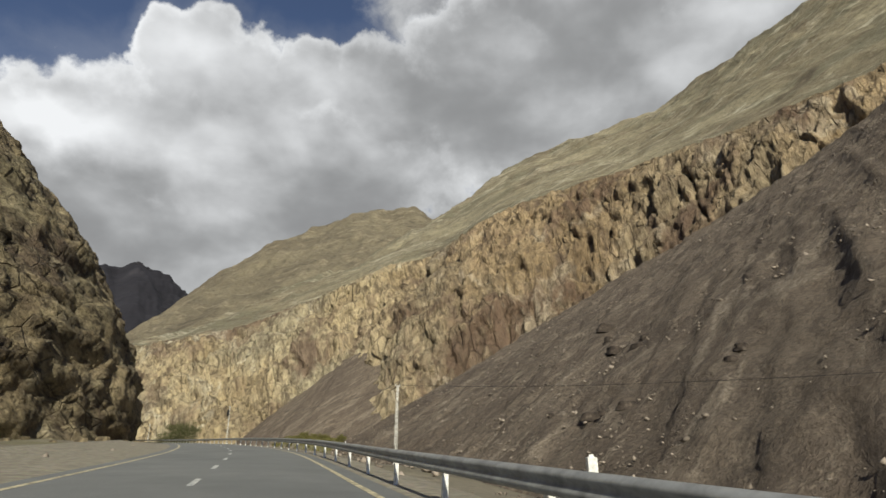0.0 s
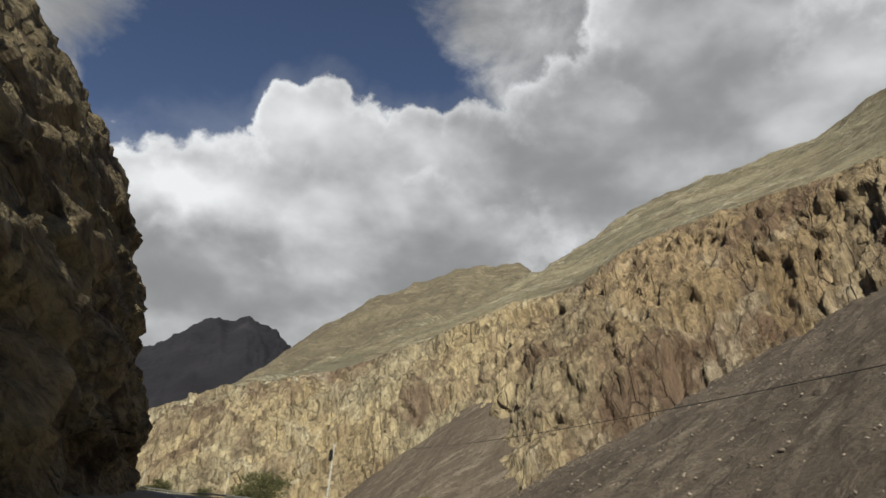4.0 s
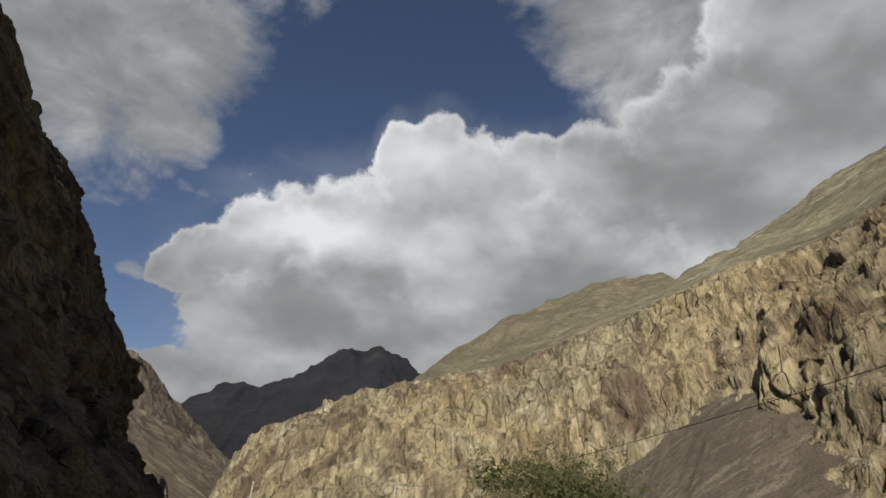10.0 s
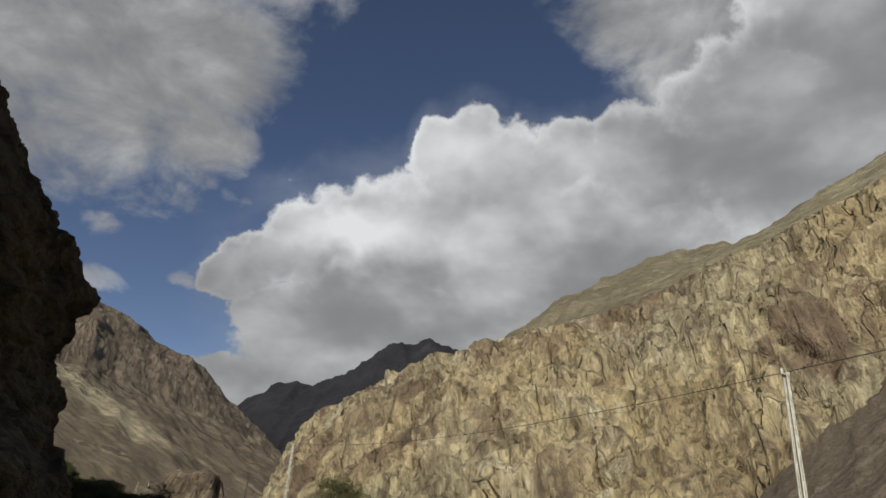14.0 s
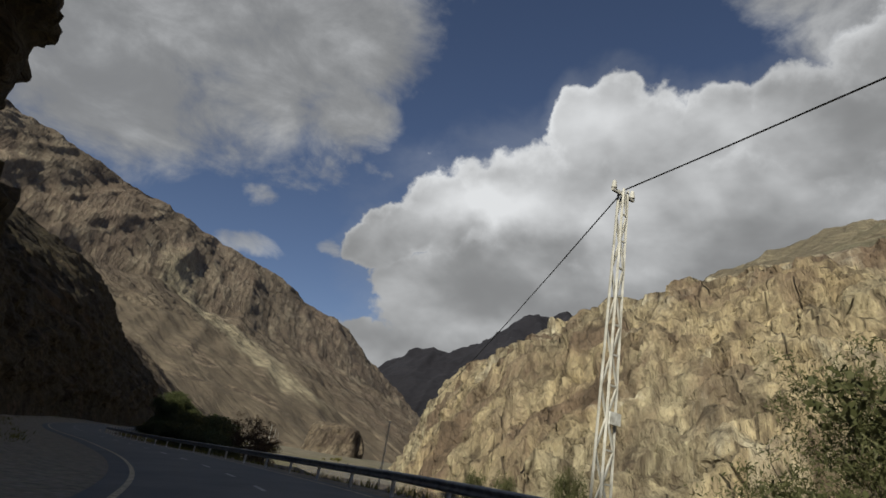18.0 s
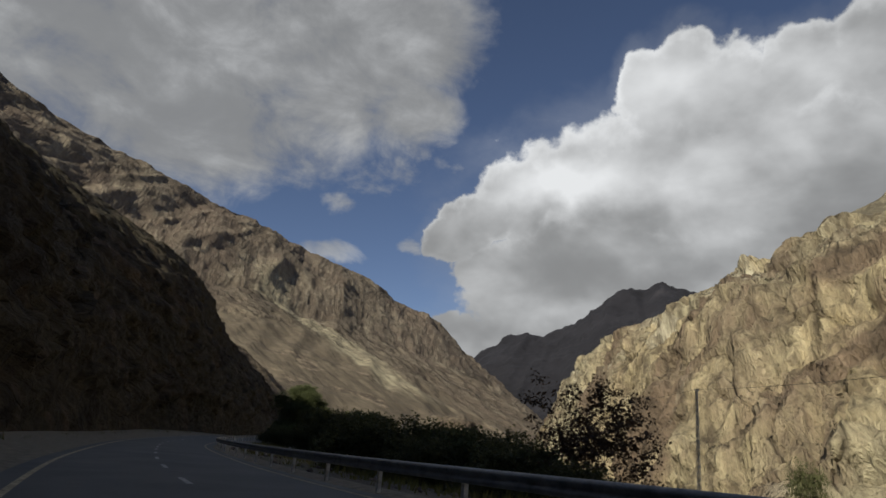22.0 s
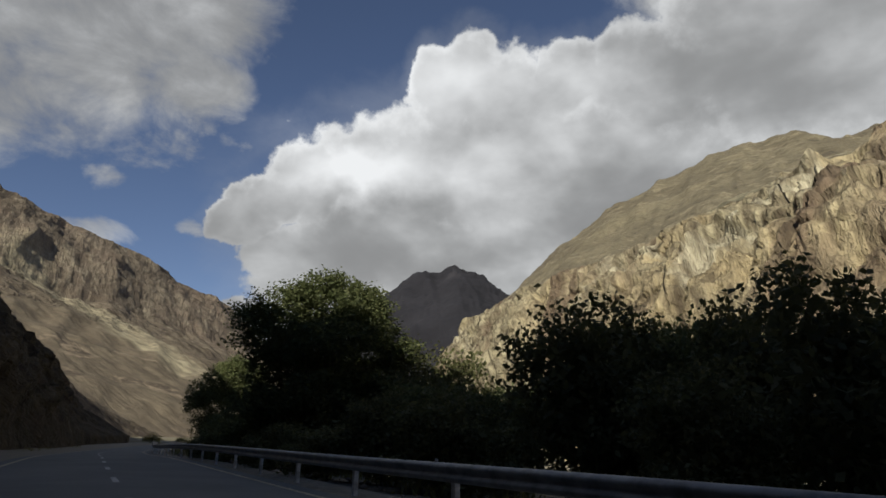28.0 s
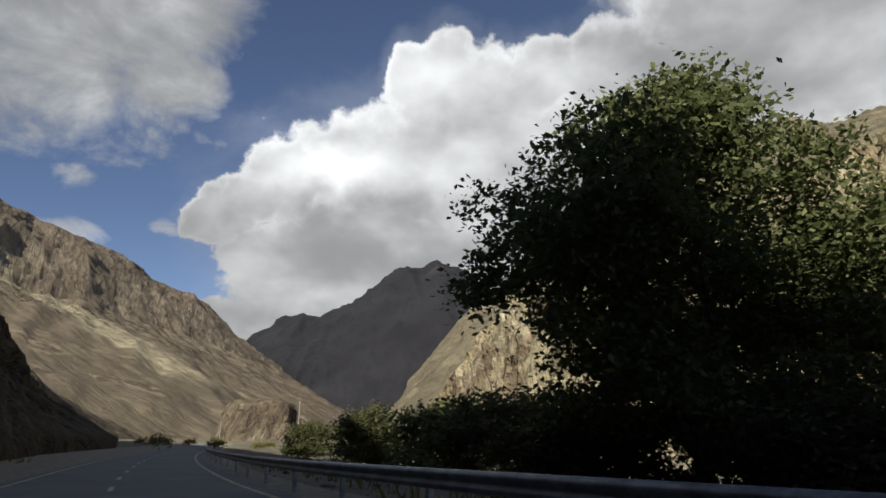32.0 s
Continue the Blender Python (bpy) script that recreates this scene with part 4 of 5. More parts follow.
push = 0.9 * fbm(q / 15, 3, 0.5, 61) + 0.8 * ((own3 - 0.5) * 1.6 + 1.2 * tilt3) + 0.62 * ((own - 0.5) * 1.8 + 1.3 * tilt1) - 0.4 * np.clip(0.08 - (f2 - f1), 0, 1) / 0.08
push = push + 0.30 * (own2 - 0.5) * 2 + 0.3 * tilt2 + 0.45 * beds + 0.2 * fbm(q / 1.1, 2, 0.5, 67)
low = np.clip((p[:, 2] + 2) / 6, 0.25, 1)
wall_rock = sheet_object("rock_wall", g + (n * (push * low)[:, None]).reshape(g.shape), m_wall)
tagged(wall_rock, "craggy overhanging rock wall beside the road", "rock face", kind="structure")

# ---- guard rail ----
m = Mat("galvanised_rail", 0.45)
m.b.inputs["Metallic"].default_value = 0.25
m_rail = m.done(m.mix(m.span(m.noise(2.5, 5, 0.65), 0.35, 0.65), (0.15, 0.15, 0.15), (0.30, 0.30, 0.295)))
m = Mat("white_post_paint", 0.6)
m_post = m.done(m.mix(m.span(m.noise(6, 4, 0.7), 0.35, 0.6), (0.42, 0.40, 0.36), (0.72, 0.71, 0.68)))
RAIL_OFF, POST_GAP, R0, R1 = 4.3, 4.4, 96.0, 850.0
rail = tagged(new("guard_rail"), "long galvanised steel guard rail on white posts beside the road", "guard rail")
PROFILE = [(0.00, 0.800), (-0.035, 0.785), (-0.08, 0.745), (-0.08, 0.710), (-0.03, 0.670), (-0.03, 0.630), (-0.08, 0.590), (-0.08, 0.555), (-0.035, 0.515), (0.00, 0.500), (0.012, 0.500), (-0.02, 0.520), (-0.066, 0.560), (-0.066, 0.585), (-0.016, 0.625), (-0.016, 0.675), (-0.066, 0.715), (-0.066, 0.740), (-0.02, 0.778), (0.012, 0.800)]
bm = bmesh.new()
box(bm, -0.05, 0.05, -0.065, 0.065, -0.9, 0.74)
box(bm, -0.09, -0.05, -0.05, 0.05, 0.53, 0.74)
bmesh.ops.bevel(bm, geom=bm.edges[:], offset=0.008, segments=1, affect="EDGES")
post_ob = part("post", bm, m_post, rail)
post_mesh = post_ob.data
spots = np.arange(R0, R1, POST_GAP)
for k, s in enumerate(spots):
    c = beside(np.array([s]), np.array([RAIL_OFF + 0.14]))[0]
    i = int(along(s))
    turn = Matrix((RIGHT[i], AHEAD[i], (0, 0, 1))).transposed().to_4x4()
    ob = post_ob if k == 0 else new("post", post_mesh)
    ob.parent = rail
    ob.matrix_world = Matrix.Translation(c) @ turn
    seg = np.linspace(s, s + POST_GAP + 0.12, 3)
    grid = np.stack([beside(seg, np.full(3, RAIL_OFF + o + (0.004 if k % 2 else 0)), np.full(3, z)) for o, z in PROFILE + PROFILE[:1]], 1)
    beam = sheet_object("beam", grid, m_rail)
    beam.parent = rail
    if k % 6 == 3:
        if k == 3:
            bm = bmesh.new()
            box(bm, -0.015, 0.015, -0.035, 0.035, 0.0, 0.06)
            bmesh.ops.bevel(bm, geom=bm.edges[:], offset=0.008, segments=1, affect="EDGES")
            dot = part("reflector", bm, m_post, beam, "small white reflector on the rail")
            dot_mesh = dot.data
        else:
            dot = new("reflector", dot_mesh)
            dot.parent = beam
        dot.matrix_world = Matrix.Translation(beside(np.array([s + 0.4]), np.array([RAIL_OFF]), np.array([0.795]))[0]) @ turn

# ---- marker stone, kerb stones ----
bm = bmesh.new()
box(bm, -0.17, 0.17, -0.11, 0.11, -0.4, 0.85)
bmesh.ops.bevel(bm, geom=[e for e in bm.edges if all(v.co.z > 0.5 for v in e.verts)], offset=0.09, segments=3, affect="EDGES")
stone = part("marker_stone", bm, m_post)
stone.matrix_world = pose(4.6, 23.0, 0.25, 2, -3, 12)
tagged(stone, "white painted concrete marker stone behind the rail", "marker stone")

# ---- utility poles and cable ----
m = Mat("pole_concrete", 0.8)
m_pole = m.done(m.mix(m.span(m.noise(3, 5, 0.65), 0.35, 0.65), (0.33, 0.31, 0.27), (0.58, 0.56, 0.52)))
m_cable = Mat("black_cable", 0.6).done((0.015, 0.015, 0.016))
POLES = [(60, -10, 7.4), (-6.5, 67.7, 7.2), (-56.1, 157.5, 9.3), (-120.4, 251.8, 6.9), (-166, 279, 6.85), (-236, 350, 7.0), (-303, 378, 4.6), (-450, 495, 7.0), (-585, 605, 7.2)]


def lattice_pole(x, y, top, turn):
    base = float(ground_height(np.array([[x, y]]))[0]) - 0.4
    high = top - base
    pole = tagged(new("utility_pole"), "pale lattice utility pole carrying a black cable", "utility pole", "poles along the road")
    for sx in (-1, 1):
        for sy in (-1, 1):
            bm = bmesh.new()
            bar(bm, (sx * 0.15, sy * 0.12, 0), (sx * 0.07, sy * 0.06, high), 0.030, 4)
            part("leg", bm, m_pole, pole)
    rungs = int(high / 0.55)
    for k in range(rungs):
        t0, t1 = k / rungs, (k + 1) / rungs
        w0, w1 = 0.15 - 0.08 * t0, 0.15 - 0.08 * t1
        d0 = 0.12 - 0.06 * t0
        bm = bmesh.new()
        s = 1 if k % 2 else -1
        bar(bm, (-s * w0, -d0, t0 * high), (s * w1, -d0, t1 * high), 0.026, 4)
        bar(bm, (s * w0, d0, t0 * high), (-s * w1, d0, t1 * high), 0.026, 4)
        bar(bm, (-w0, -d0, t0 * high), (w0, -d0, t0 * high), 0.022, 4)
        part("brace", bm, m_pole, pole)
    bm = bmesh.new()
    bar(bm, (-0.35, 0, high - 0.1), (0.35, 0, high - 0.1), 0.04, 4)
    arm = part("cross_arm", bm, m_pole, pole)
    for sx in (-0.3, 0.3):
        bm = bmesh.new()
        bmesh.ops.create_cone(bm, cap_ends=True, segments=8, radius1=0.06, radius2=0.035, depth=0.16, matrix=Matrix.Translation((sx, 0, high + 0.02)))
        part("insulator", bm, m_pole, arm)
    pole.matrix_world = pose(x, y, base, 0, 0, turn)
    return pole


for k, (x, y, top) in enumerate(POLES):
    pole = lattice_pole(x, y, top, 40 + 9 * k)
    if k == 4:
        bm = bmesh.new()
        box(bm, -0.16, 0.16, -0.20, -0.17, -0.11, 0.11, Matrix.Translation((0, 0, top - 4.6 - pole.matrix_world.translation.z)))
        part("sign_plate", bm, m_post, pole, "small white plate fixed to the pole")
def tube(bm, pts, r, sides=5):
    """One continuous tube through the points."""
    rings = []
    for k, p in enumerate(pts):
        q = (pts[min(k + 1, len(pts) - 1)] - pts[max(k - 1, 0)]).to_track_quat("Z", "Y").to_matrix()
        rings.append([bm.verts.new(p + q @ Vector((r * math.cos(6.2832 * j / sides), r * math.sin(6.2832 * j / sides), 0))) for j in range(sides)])
    for a, b in zip(rings[:-1], rings[1:]):
        for j in range(sides):
            i = (j + 1) % sides
            bm.faces.new((a[j], a[i], b[i], b[j]))
    bm.faces.new(rings[0][::-1])
    bm.faces.new(rings[-1])


for (xa, ya, za), (xb, yb, zb) in zip(POLES[:-1], POLES[1:]):
    bm = bmesh.new()
    far = math.hypot(xb - xa, yb - ya)
    tube(bm, [Vector((xa + (xb - xa) * t, ya + (yb - ya) * t, za + (zb - za) * t - 4 * t * (1 - t) * far * 0.02)) for t in np.linspace(0, 1, 21)], 0.015)
    cable = part("overhead_cable", bm, m_cable)
    tagged(cable, "thin black cable hanging between two poles", "cable", "cables between the poles")
bm = bmesh.new()
for ring in range(4):
    rad = 0.52 + 0.05 * (ring % 2)
    n = 22
    pts = [Vector((0.07 * (ring - 1.5), rad * math.cos(6.2832 * k / n), 1.35 * rad * math.sin(6.2832 * k / n))) for k in range(n)]
    for k in range(n):
        bar(bm, pts[k], pts[(k + 1) % n], 0.07, 5)
coil = part("cable_coil", bm, m_cable)
coil.matrix_world = pose(-56.35, 157.2, 7.75, 8, 0, 28)
tagged(coil, "coil of spare black cable hung on a pole", "cable coil")

# ---- trees and bushes ----


def leaf_material(name, a, b, c):
    r = Mat(name, 0.6)
    col = r.ramp(r.island(), [(0.0, a), (0.5, b), (1.0, c)])
    col = r.mix(r.span(r.random(), 0, 1, (0.0, 0.35)), col, tuple(0.6 * v for v in a))
    mixer = r.n.new("ShaderNodeMixShader")
    thin = r.n.new("ShaderNodeBsdfTranslucent")
    r.l.new(col, thin.inputs["Color"])
    mixer.inputs[0].default_value = 0.45
    r.l.new(r.b.outputs[0], mixer.inputs[1])
    r.l.new(thin.outputs[0], mixer.inputs[2])
    r.l.new(mixer.outputs[0], r.n["Material Output"].inputs["Surface"])
    return r.done(col)


m_leaf = leaf_material("green_leaves", (0.078, 0.094, 0.040), (0.125, 0.144, 0.058), (0.20, 0.205, 0.095))
m_willow = leaf_material("willow_leaves", (0.078, 0.084, 0.034), (0.120, 0.124, 0.053), (0.180, 0.170, 0.082))
m_rust = leaf_material("rusty_leaves", (0.070, 0.046, 0.031), (0.108, 0.074, 0.048), (0.150, 0.105, 0.066))
m_dry = leaf_material("yellow_leaves", (0.14, 0.135, 0.04), (0.20, 0.185, 0.06), (0.27, 0.24, 0.09))
m = Mat("bark", 0.9)
m_bark = m.done(m.ramp(m.noise(6, 5, 0.7, (1, 1, 0.2)), [(0.35, (0.045, 0.035, 0.028)), (0.65, (0.11, 0.09, 0.07))]))


def leaf_quads(r, c, size, droop):
    """One folded leaf at each place."""
    count = len(c)
    a = r.normal(size=(count, 3)) * (1, 1, 0.7) + (0, 0, -droop)
    a /= np.linalg.norm(a, axis=1, keepdims=True)
    b = np.cross(a, r.normal(size=(count, 3)))
    b /= np.linalg.norm(b, axis=1, keepdims=True) + 1e-9
    n = np.cross(a, b)
    s = size * (0.6 + 0.8 * r.random((count, 1)))
    w = s * (0.55 if droop < 0.5 else 0.25)
    return np.stack([c - a * s * 0.6, c + b * w * 0.6 + n * s * 0.08, c + a * s * 0.6, c - b * w * 0.6 + n * s * 0.08], 1).reshape(-1, 3)


def leaves_mesh(name, lobes, count, size, seed, droop=0.0, shell=0.45):
    """Leaves in twig clumps over a crown made of lobes (x, y, z, rx, rz), with coarser leaves inside."""
    r = rng(seed)
    lob = np.array(lobes, float)
    area = lob[:, 3] * lob[:, 4]
    per = 36
    pick = r.choice(len(lob), count // per + 1, p=area / area.sum())
    d = r.normal(size=(len(pick), 3))
    d /= np.linalg.norm(d, axis=1, keepdims=True)
    rad = shell + (1 - shell) * r.random(len(pick)) ** 0.35
    bumpy = 1 + 0.16 * value_noise(d * 2.3 + pick[:, None] * 3.7, seed)
    ext = np.c_[lob[pick, 3], lob[pick, 3], lob[pick, 4]]
    clump = lob[pick, :3] + d * (rad * bumpy)[:, None] * ext
    spread = size * 1.45 * (0.7 + 0.6 * r.random(len(pick)))
    c = (np.repeat(clump, per, 0) + r.normal(size=(len(pick) * per, 3)) * np.repeat(spread, per)[:, None] * (1.15, 1.15, 0.75))[:count]
    inner = max(60, count // 16)
    pick = r.choice(len(lob), inner, p=area / area.sum())
    d = r.normal(size=(inner, 3))
    d /= np.linalg.norm(d, axis=1, keepdims=True)
    ci = lob[pick, :3] + d * (0.58 * r.random((inner, 1)) ** 0.4) * np.c_[lob[pick, 3], lob[pick, 3], lob[pick, 4]]
    v = np.vstack([leaf_quads(r, c, size, droop), leaf_quads(r, ci, size * 2.2, droop * 0.5)])
    return mesh_from(name, v, np.arange(len(v)).reshape(-1, 4))


def woody(thing, lobes, trunk_r, forks, seed, stem_name="trunk"):
    """Tapered stems from the base that part into limbs running to the lobes."""
    r = rng(seed)
    low = min(l[2] - l[4] for l in lobes)
    fork = Vector((0.1, 0.05, max(0.25, low + 0.3)))
    bm = bmesh.new()
    last, lr = Vector((0, 0, -0.5)), trunk_r * 1.25
    for k in range(1, 5):
        p = Vector((0, 0, -0.5)).lerp(fork, k / 4) + Vector((r.normal() * 0.05, r.normal() * 0.05, 0))
        bar(bm, last, p, lr, 8, trunk_r * (1.25 - 0.1 * k))
        last, lr = p, trunk_r * (1.25 - 0.1 * k)
    part(stem_name, bm, m_bark, thing)
    for l in lobes[:forks]:
        bm = bmesh.new()
        tip = Vector(l[:3]) + Vector((0, 0, 0.4 * l[4]))
        last, lr = fork, trunk_r * 0.55
        for k in range(1, 5):
            p = fork.lerp(tip, k / 4) + Vector((r.normal(), r.normal(), r.normal())) * 0.12 * l[3]
            bar(bm, last, p, lr, 6, lr * 0.68)
            for _ in range(2):
                q = p + Vector((r.normal(), r.normal(), 0.4 + r.normal() * 0.6)) * 0.42 * l[3]
                bar(bm, p, q, lr * 0.4, 4, lr * 0.12)
            last, lr = p, lr * 0.68
        part("limb", bm, m_bark, thing)


def plant(name, label, category, lobes, count, size, mat, seed, trunk_r, forks, group="", droop=0.0, stem="trunk", shell=0.45):
    thing = tagged(new(name), label, category, group)
    me = leaves_mesh("crown", lobes, count, size, seed, droop, shell)
    me.materials.append(mat)
    crown = new("crown", me)
    crown.parent = thing
    woody(thing, lobes, trunk_r, forks, seed + 1, stem)
    return thing


def lobes_of(radius, high, n, seed, flat=0.75, lift=0.35):
    r = rng(seed)
    out = []
    for k in range(n):
        t = 6.2832 * k / n + r.normal() * 0.35
        d = radius * (0.30 + 0.38 * r.random())
        z = high * (lift + (0.92 - lift) * r.random())
        s = radius * (0.36 + 0.22 * r.random())
        out.append((d * math.cos(t), d * math.sin(t), min(z, high - s * flat), s, s * flat))
    out.append((0, 0, high - radius * 0.40, radius * 0.42, radius * 0.40))
    return out


def crown_lobes(radius, high, n, seed):
    """Many small leaf masses over an egg-shaped crown, with gaps between them; the first ones lie inside and carry limbs."""
    r = rng(seed)
    mid, tall_half = 0.53 * high, 0.47 * high
    out = []
    for k in range(n):
        d = r.normal(size=3)
        d /= np.linalg.norm(d)
        deep = 0.45 if k < 9 else 0.72 + 0.14 * r.random()
        wide = 1.0 - 0.22 * max(0.0, d[2])
        s = radius * (0.20 + 0.12 * r.random()) * (1.35 if k < 9 else 1.0)
        out.append((d[0] * radius * deep * wide, d[1] * radius * deep * wide, mid + d[2] * tall_half * deep, s, s * 0.78))
    return out


def set_down(thing, x, y, turn=0, scale=1.0, sink=0.15, scale_z=None):
    z = float(ground_height(np.array([[x, y]]))[0]) - sink
    thing.matrix_world = pose(x, y, z, 0, 0, turn) @ Matrix.Diagonal((scale, scale, scale_z or scale, 1))
    return thing


def ground_at(x, y):
    return float(ground_height(np.array([[x, y]]))[0])


def tall(thing, high, x, y, top, turn, wide=1.0):
    """Sets a plant of the given built height down so that its top comes to the given height."""
    return set_down(thing, x, y, turn, wide, 0.15, (top - ground_at(x, y)) / high)


big_a = plant("tree", "tall broadleaf tree with a sunlit top beside the rail", "tree", crown_lobes(4.8, 11.6, 46, 101), 62000, 0.150, m_leaf, 201, 0.22, 9)
tall(big_a, 12.2, -319.2, 358.7, 9.6, 20, 1.22)
big_b = plant("tree", "round broadleaf tree with dense dark leaves beside the rail", "tree", crown_lobes(5.3, 11.6, 48, 103), 66000, 0.150, m_leaf, 203, 0.24, 9)
tall(big_b, 12.2, -347.0, 379.5, 8.0, 75)
big_c = plant("tree", "slender broadleaf tree with a sunlit green top behind others", "tree", lobes_of(3.0, 10.0, 11, 119, 0.9, 0.24), 26000, 0.15, m_leaf, 219, 0.15, 7)
tall(big_c, 10.0, -343.6, 387.0, 5.8, 130)
rust = plant("tree", "small tree with reddish brown thin leaves", "tree", lobes_of(3.0, 8.0, 10, 105, 0.9, 0.35), 12000, 0.12, m_rust, 205, 0.12, 8, shell=0.2)
tall(rust, 8.0, -328.4, 371.0, 3.7, 0)
rust2 = plant("bush", "half-bare bush with reddish brown leaves on the bank", "bush", lobes_of(3.4, 6.4, 13, 107, 0.85, 0.35), 6500, 0.12, m_rust, 207, 0.07, 13, stem="stem", shell=0.15)
tall(rust2, 6.4, -223.6, 313.8, 3.4, 0, 1.0)
rust3 = plant("bush", "half-bare dark bush with reddish twigs on the bank", "bush", lobes_of(3.6, 5.0, 14, 109, 0.8, 0.14), 14000, 0.14, m_rust, 209, 0.07, 9, stem="stem", shell=0.15)
tall(rust3, 5.0, -286.4, 363.5, 1.3, 0, 1.25)

# repeats: built once, then copied
proto = [plant("bush", "dense dark green bush on the river bank", "bush", lobes_of(3.0, 5.2, 12, 111 + k, 0.8, 0.18), 8200, 0.19, m_leaf if k % 2 else m_willow, 221 + k, 0.08, 6, "bushes on the bank", 0.0, "stem") for k in range(3)]
shrub = plant("shrub", "low yellow-green shrub on dry ground", "shrub", lobes_of(1.6, 2.0, 7, 131, 0.7, 0.3), 750, 0.2, m_dry, 241, 0.04, 4, "low shrubs on the valley floor", 0.2, "stem")
willow = plant("willow_bush", "wide feathery green willow bush beside the road", "bush", lobes_of(5.4, 7.4, 16, 141, 0.75, 0.22), 38000, 0.14, m_willow, 251, 0.14, 8, "willow bushes", 0.9, "stem")
sallow = plant("willow_bush", "green willow bush on the river bank", "bush", lobes_of(5.4, 7.4, 15, 145, 0.75, 0.20), 14000, 0.24, m_willow, 255, 0.14, 8, "willow bushes", 0.7, "stem")

# x, y, top above the datum, radius
THICKET = [(-293.6, 348.6, 3.6, 3.6), (-298.1, 357.5, 4.4, 3.8), (-291, 355.5, 3.2, 3.4), (-301, 350.5, 3.6, 3.4), (-306.5, 356, 1.2, 2.6), (-312.8, 361.5, 4, 3.4), (-315.6, 359.5, 3.2, 2.8), (-309.5, 363.5, 2.2, 2.4), (-311.5, 357.2, 2.2, 2.6),
           (-300, 364, 3.6, 3), (-231.5, 315.2, 1, 2.4), (-234.2, 313.6, 1.3, 2.4), (-237, 312.6, 1.1, 2.3), (-239.8, 313.4, 0, 1.8), (-228.4, 314.6, 0.9, 2.3), (-225.2, 311.4, 0.4, 1.9), (-241.2, 316.4, -0.6, 1.1), (-221.5, 309.6, -0.1, 1.8)]
ROADSIDE = [(-231, 311.6, 0.3, 1.8), (-321.6, 355.2, -0.2, 1.7), (-338.5, 376, 1.6, 3.2), (-334, 367.5, -0.6, 2.2), (-336.5, 369.5, 0.9, 2.4), (-331.5, 378, -0.4, 2.6), (-355, 387.5, 0.4, 3), (-362, 396, 0.6, 3.2), (-371, 404, 0.8, 3.2),
           (-378, 413, 0.4, 3.2), (-325, 364, 0.8, 2.8), (-315, 350.6, -0.4, 1.8), (-309, 346.3, -0.6, 1.6), (-342, 372.5, 0, 2), (-297, 345.8, 1, 2.2), (-326.3, 358.2, -0.6, 2), (-323.6, 356.6, -0.7, 1.8), (-329.5, 361, -0.5, 2)]
UNDERGROWTH = [(-393, 425, 0.4, 3), (-405, 440, 0.2, 3), (-304, 345.8, 0.4, 2.2), (-317, 356.5, 1.6, 3), (-328.5, 362.5, 0.2, 2.4), (-350, 380, -0.2, 2.4), (-307, 346.6, 0.5, 1.5), (-306.6, 348.6, 0.9, 1.6), (-332.2, 364.2, -1.4, 1.4),
           (-290, 346.5, 0.6, 2.2), (-299.5, 354.5, 3.5, 3), (-296.5, 352.5, 3.7, 2.8), (-344.5, 377.2, -0.6, 2.2), (-349.5, 383.5, -0.3, 2.4), (-346, 382.8, -0.2, 2.2), (-301.5, 356.5, 3, 2.6)]
for k, (x, y, top, rad) in enumerate(THICKET + ROADSIDE + UNDERGROWTH):
    b = proto[k % 3] if k < 3 else copy_thing(proto[k % 3], Matrix())
    set_down(b, x, y, 57 * k, rad / 3.0, 0.15, max(0.25, (top - ground_at(x, y)) / 5.2))
for k, (x, y, top, rad) in enumerate([(-87.5, 203, 7.2, 6.8), (-161.2, 281.5, 4.3, 3.5), (-171, 330, 3.2, 4.0), (-130, 300, 2.6, 3.2), (-206, 358, 4.4, 3.2), (-214, 354, 2.2, 2.2), (-235.4, 377, 2.2, 2.6)]):
    b = willow if k == 0 else copy_thing(willow, Matrix()) if k == 1 else sallow if k == 2 else copy_thing(sallow, Matrix())
    set_down(b, x, y, 71 * k, rad / 5.4, 0.2, max(0.3, (top - ground_at(x, y)) / 7.4))
r = rng(77)
for k in range(70):
    x, y = -64 + r.normal() * 17, 275 + r.normal() * 36
    if k > 44:
        x, y = -395 - 8 * r.random() * k / 5, 430 + 8 * r.random() * k / 5
    b = shrub if k == 0 else copy_thing(shrub, Matrix())
    set_down(b, x, y, 360 * r.random(), 0.5 + 0.9 * r.random())


def grass(name, places, size, seed, label):
    """Many tufts of dry grass as one object: leaning narrow blades."""
    r = rng(seed)
    n = len(places)
    base = np.repeat(places, 5, 0) + r.normal(size=(n * 5, 3)) * (0.25, 0.25, 0)
    a = r.random(n * 5) * 6.2832
    side = np.stack([np.cos(a), np.sin(a), 0 * a], 1)
    lean = r.normal(size=(n * 5, 3)) * (0.35, 0.35, 0)
    high = np.repeat(size, 5)[:, None] * (0.6 + 0.8 * r.random((n * 5, 1)))
    tip = base + high * (np.array((0, 0, 1.0)) + lean)
    v = np.stack([base - side * 0.11 * high, base + side * 0.11 * high, tip], 1).reshape(-1, 3)
    me = mesh_from(name, v, np.arange(len(v)).reshape(-1, 3))
    me.materials.append(m_dry)
    return tagged(new(name, me), label, "grass", kind="stuff")


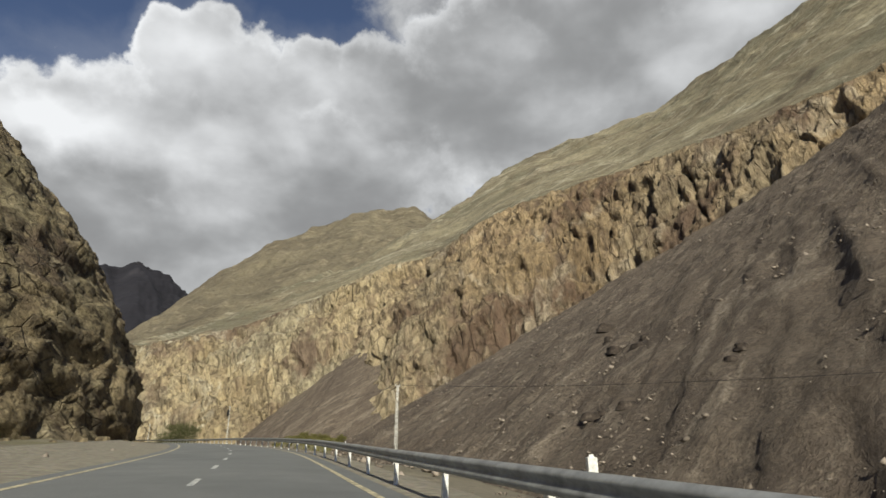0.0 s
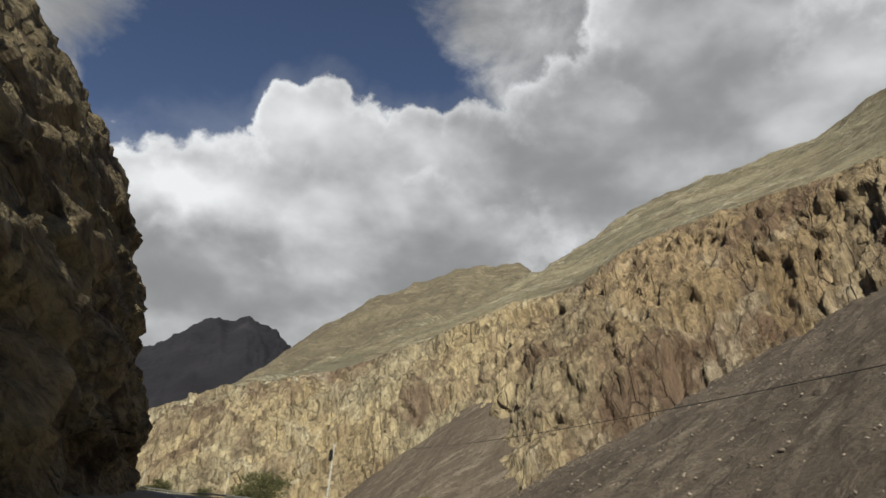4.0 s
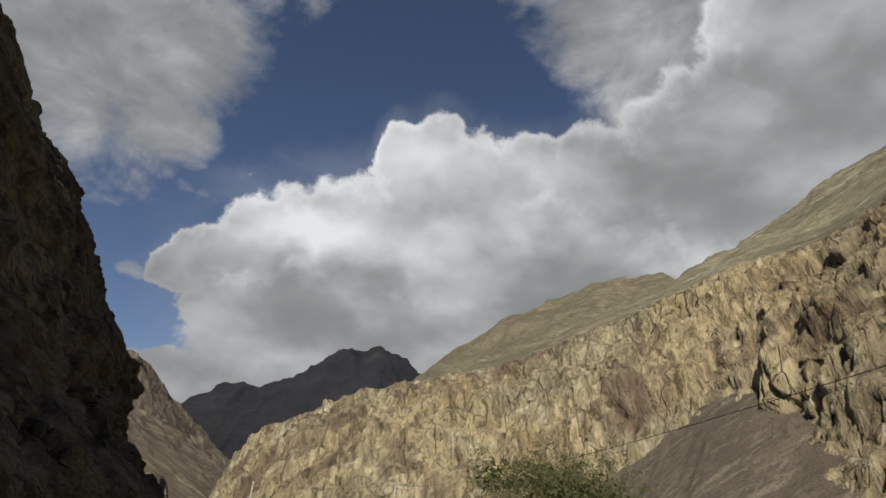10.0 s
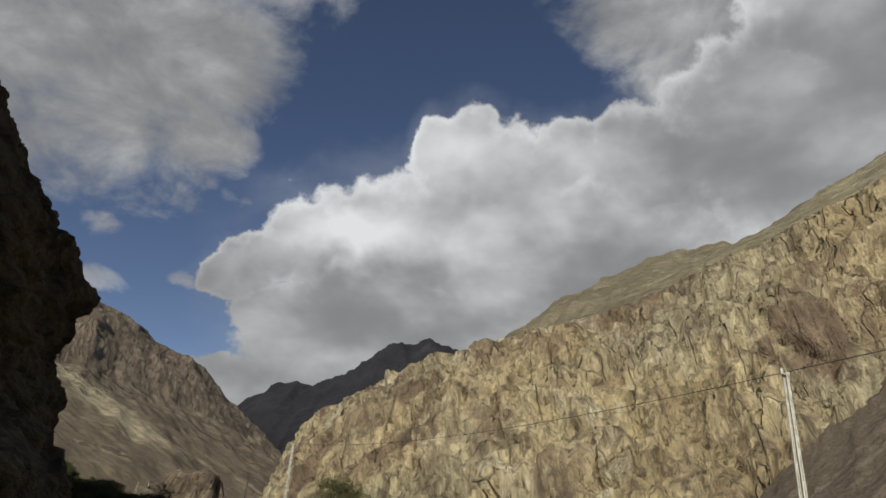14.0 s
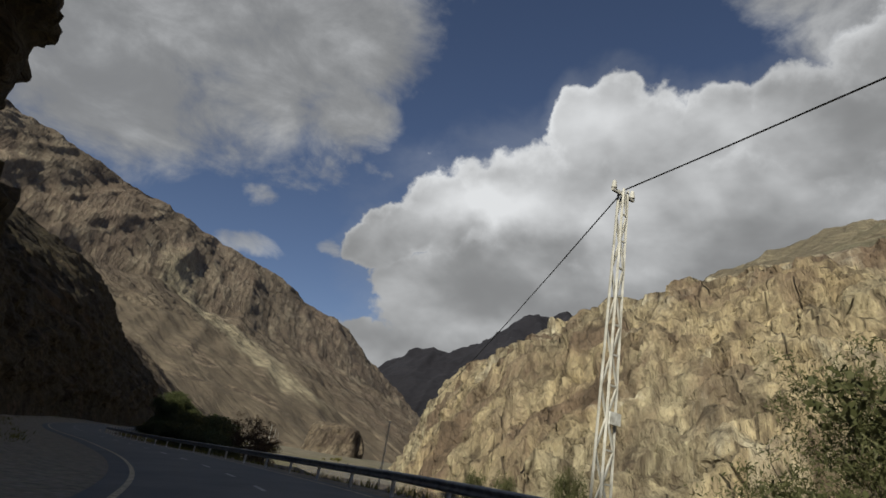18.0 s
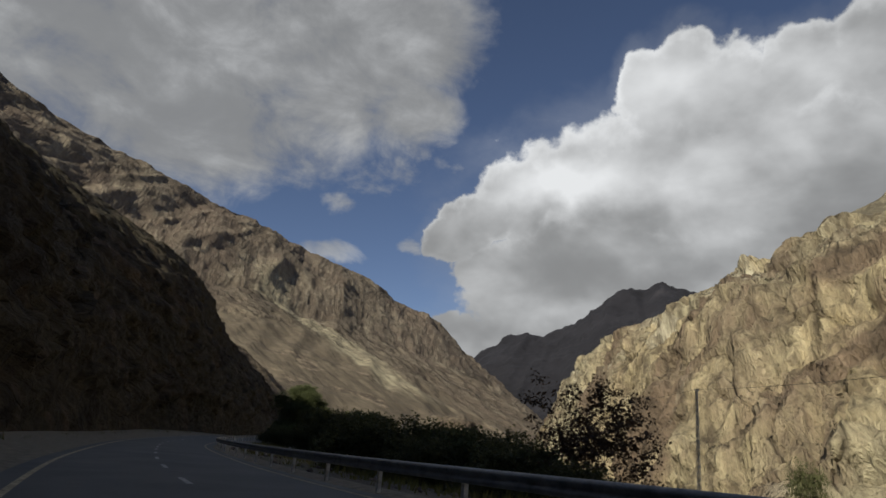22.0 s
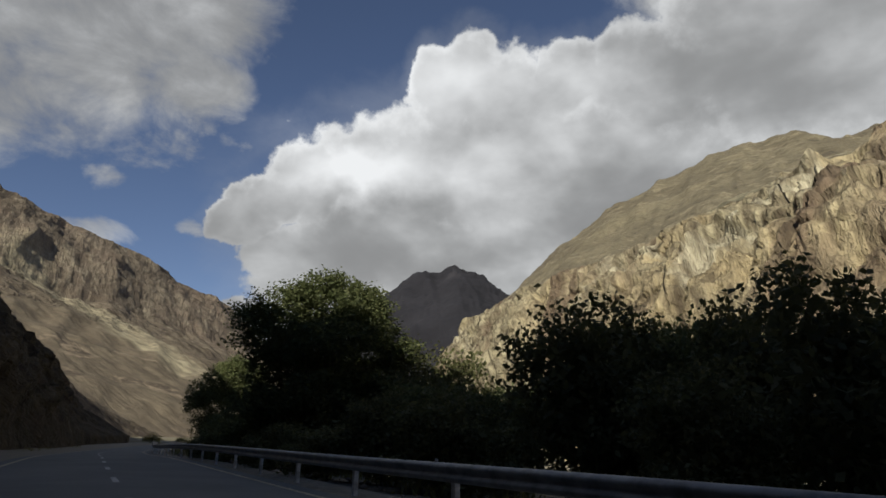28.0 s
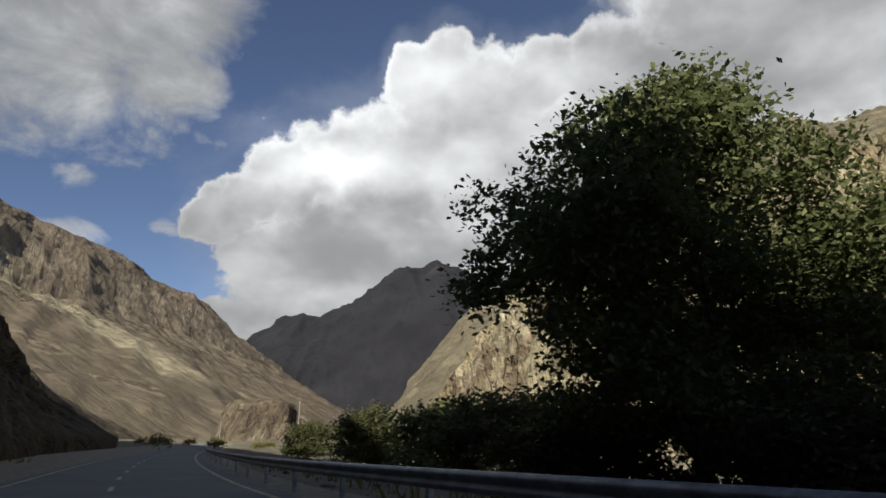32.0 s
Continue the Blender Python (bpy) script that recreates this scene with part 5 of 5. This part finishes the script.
r = rng(91)
xy = np.c_[-62 + r.normal(size=9000) * 19, 272 + r.normal(size=9000) * 40]
off, _ = to_road(xy)
xy = xy[off > 14]
grass("meadow_grass", np.c_[xy, ground_height(xy) - 0.05], 0.35 + 0.5 * r.random(len(xy)), 92, "yellow-green dry grass on the river meadow")
m1 = 330 + r.random(5000) * 390
o1 = np.where(r.random(5000) < 0.7, 6.6 + 6 * r.random(5000), -(7.5 + 4 * r.random(5000)))
xy = beside(m1, o1)[:, :2]
grass("verge_grass", np.c_[xy, ground_height(xy) - 0.05], 0.14 + 0.30 * r.random(5000), 93, "sparse dry grass behind the guard rail")


# ---- stones ----
m = Mat("loose_stone", 0.95)
m_stone = m.done(m.mix(m.span(m.island(), 0, 1), (0.10, 0.080, 0.064), (0.31, 0.255, 0.205)))


def stones(name, places, sizes, seed, label, material=m_stone):
    """Many loose stones as one object: squashed, uneven octahedra with cut corners."""
    r = rng(seed)
    base = np.array([(1, 0, 0), (0, 1, 0), (-1, 0, 0), (0, -1, 0), (0, 0, 1), (0, 0, -1)], float)
    tri = np.array([(0, 1, 4), (1, 2, 4), (2, 3, 4), (3, 0, 4), (1, 0, 5), (2, 1, 5), (3, 2, 5), (0, 3, 5)])
    n = len(places)
    v = base[None] * (0.6 + 0.8 * r.random((n, 6, 1))) + 0.25 * r.normal(size=(n, 6, 3))
    ang = r.random(n) * 6.2832
    c, s = np.cos(ang)[:, None], np.sin(ang)[:, None]
    v = np.stack([v[..., 0] * c - v[..., 1] * s, v[..., 0] * s + v[..., 1] * c, v[..., 2] * 0.7], 2)
    v = v * sizes[:, None, None] + places[:, None, :]
    f = (tri[None] + 6 * np.arange(n)[:, None, None]).reshape(-1, 3)
    me = mesh_from(name, v.reshape(-1, 3), f)
    me.materials.append(material)
    return tagged(new(name, me), label, "stones", kind="stuff")


r = rng(5)
nu, nv = SCREE.shape[:2]
iu = (r.random(44000) * (nu - 1)).astype(int)
iv = (r.random(44000) ** 1.3 * 0.8 * (nv - 1)).astype(int)
spot = SCREE[iu, iv] + r.normal(size=(44000, 3)) * (0.6, 0.6, 0.0)
keep = r.random(44000) < np.clip(0.35 + 1.5 * fbm(spot / 16, 3, 0.6, 77), 0.03, 1)
spot = spot[keep]
stones("scree_stones", spot, 0.08 + 0.34 * r.random(len(spot)) ** 3 + 0.45 * r.random(len(spot)) ** 40, 8, "loose grey-brown stones scattered over the scree")
m0 = 60 + r.random(2600) * 660
o0 = np.where(r.random(2600) < 0.6, 5.4 + 2.5 * r.random(2600), -(5.2 + 4.5 * r.random(2600)))
edge = beside(m0, o0)
edge[:, 2] = np.maximum(ground_height(edge[:, :2]), edge[:, 2] - 0.15 - np.clip(np.abs(o0) - 5.6, 0, 9) * np.where(o0 > 0, 0.35, 0)) + 0.03
stones("verge_stones", edge, 0.035 + 0.20 * r.random(2600) ** 6, 9, "small loose stones along the verges of the road")
for k, (s, o, size) in enumerate([(205, -17.5, 0.6), (210, -14.5, 0.4), (215, -12.6, 0.8), (220, -10.8, 0.95), (226, -8.8, 0.5), (198, -19, 0.7), (231, -7.8, 0.4)]):
    at = beside(np.array([s]), np.array([o]))[0]
    rock_lump("boulder", tuple(at), (size, size * 0.8, size * 0.9), 20 + k, m_wall, "fallen brown boulder at the foot of the rock wall", "boulder", 16)

# near-black lumps stand in for the shaded hollows in the scree
m = Mat("hollow_shade", 0.95)
m_hollow = m.done(m.ramp(m.noise(0.9, 5, 0.7), [(0.35, (0.022, 0.017, 0.014)), (0.55, (0.05, 0.038, 0.03)), (0.7, (0.11, 0.088, 0.07))]))
low = SCREE.reshape(-1, 3)
for k, (x, y, size) in enumerate([(37.9, 163, 2.6), (35.6, 152, 1.5), (34.1, 139, 2.0), (36.4, 130, 1.7), (39, 132, 1.2), (21.2, 104, 1.5), (25.3, 99, 1.4), (23, 101, 0.8), (24.8, 202, 1.2), (17.1, 117, 0.8), (39.1, 87, 1.2), (35.4, 85, 1.0)]):
    spot = low[((low[:, 0] - x) ** 2 + (low[:, 1] - y) ** 2).argmin()]
    lump = rock_lump("earth_bank", (float(spot[0]), float(spot[1]), float(spot[2]) - 0.25 * size), (size * 1.3, size * 0.8, size * 0.95), 60 + k, m_hollow, "near-black lump standing in for a shaded hollow in the scree", "earth bank", 24)
    lump.rotation_euler = (0, 0, 0.7 + 0.4 * k)
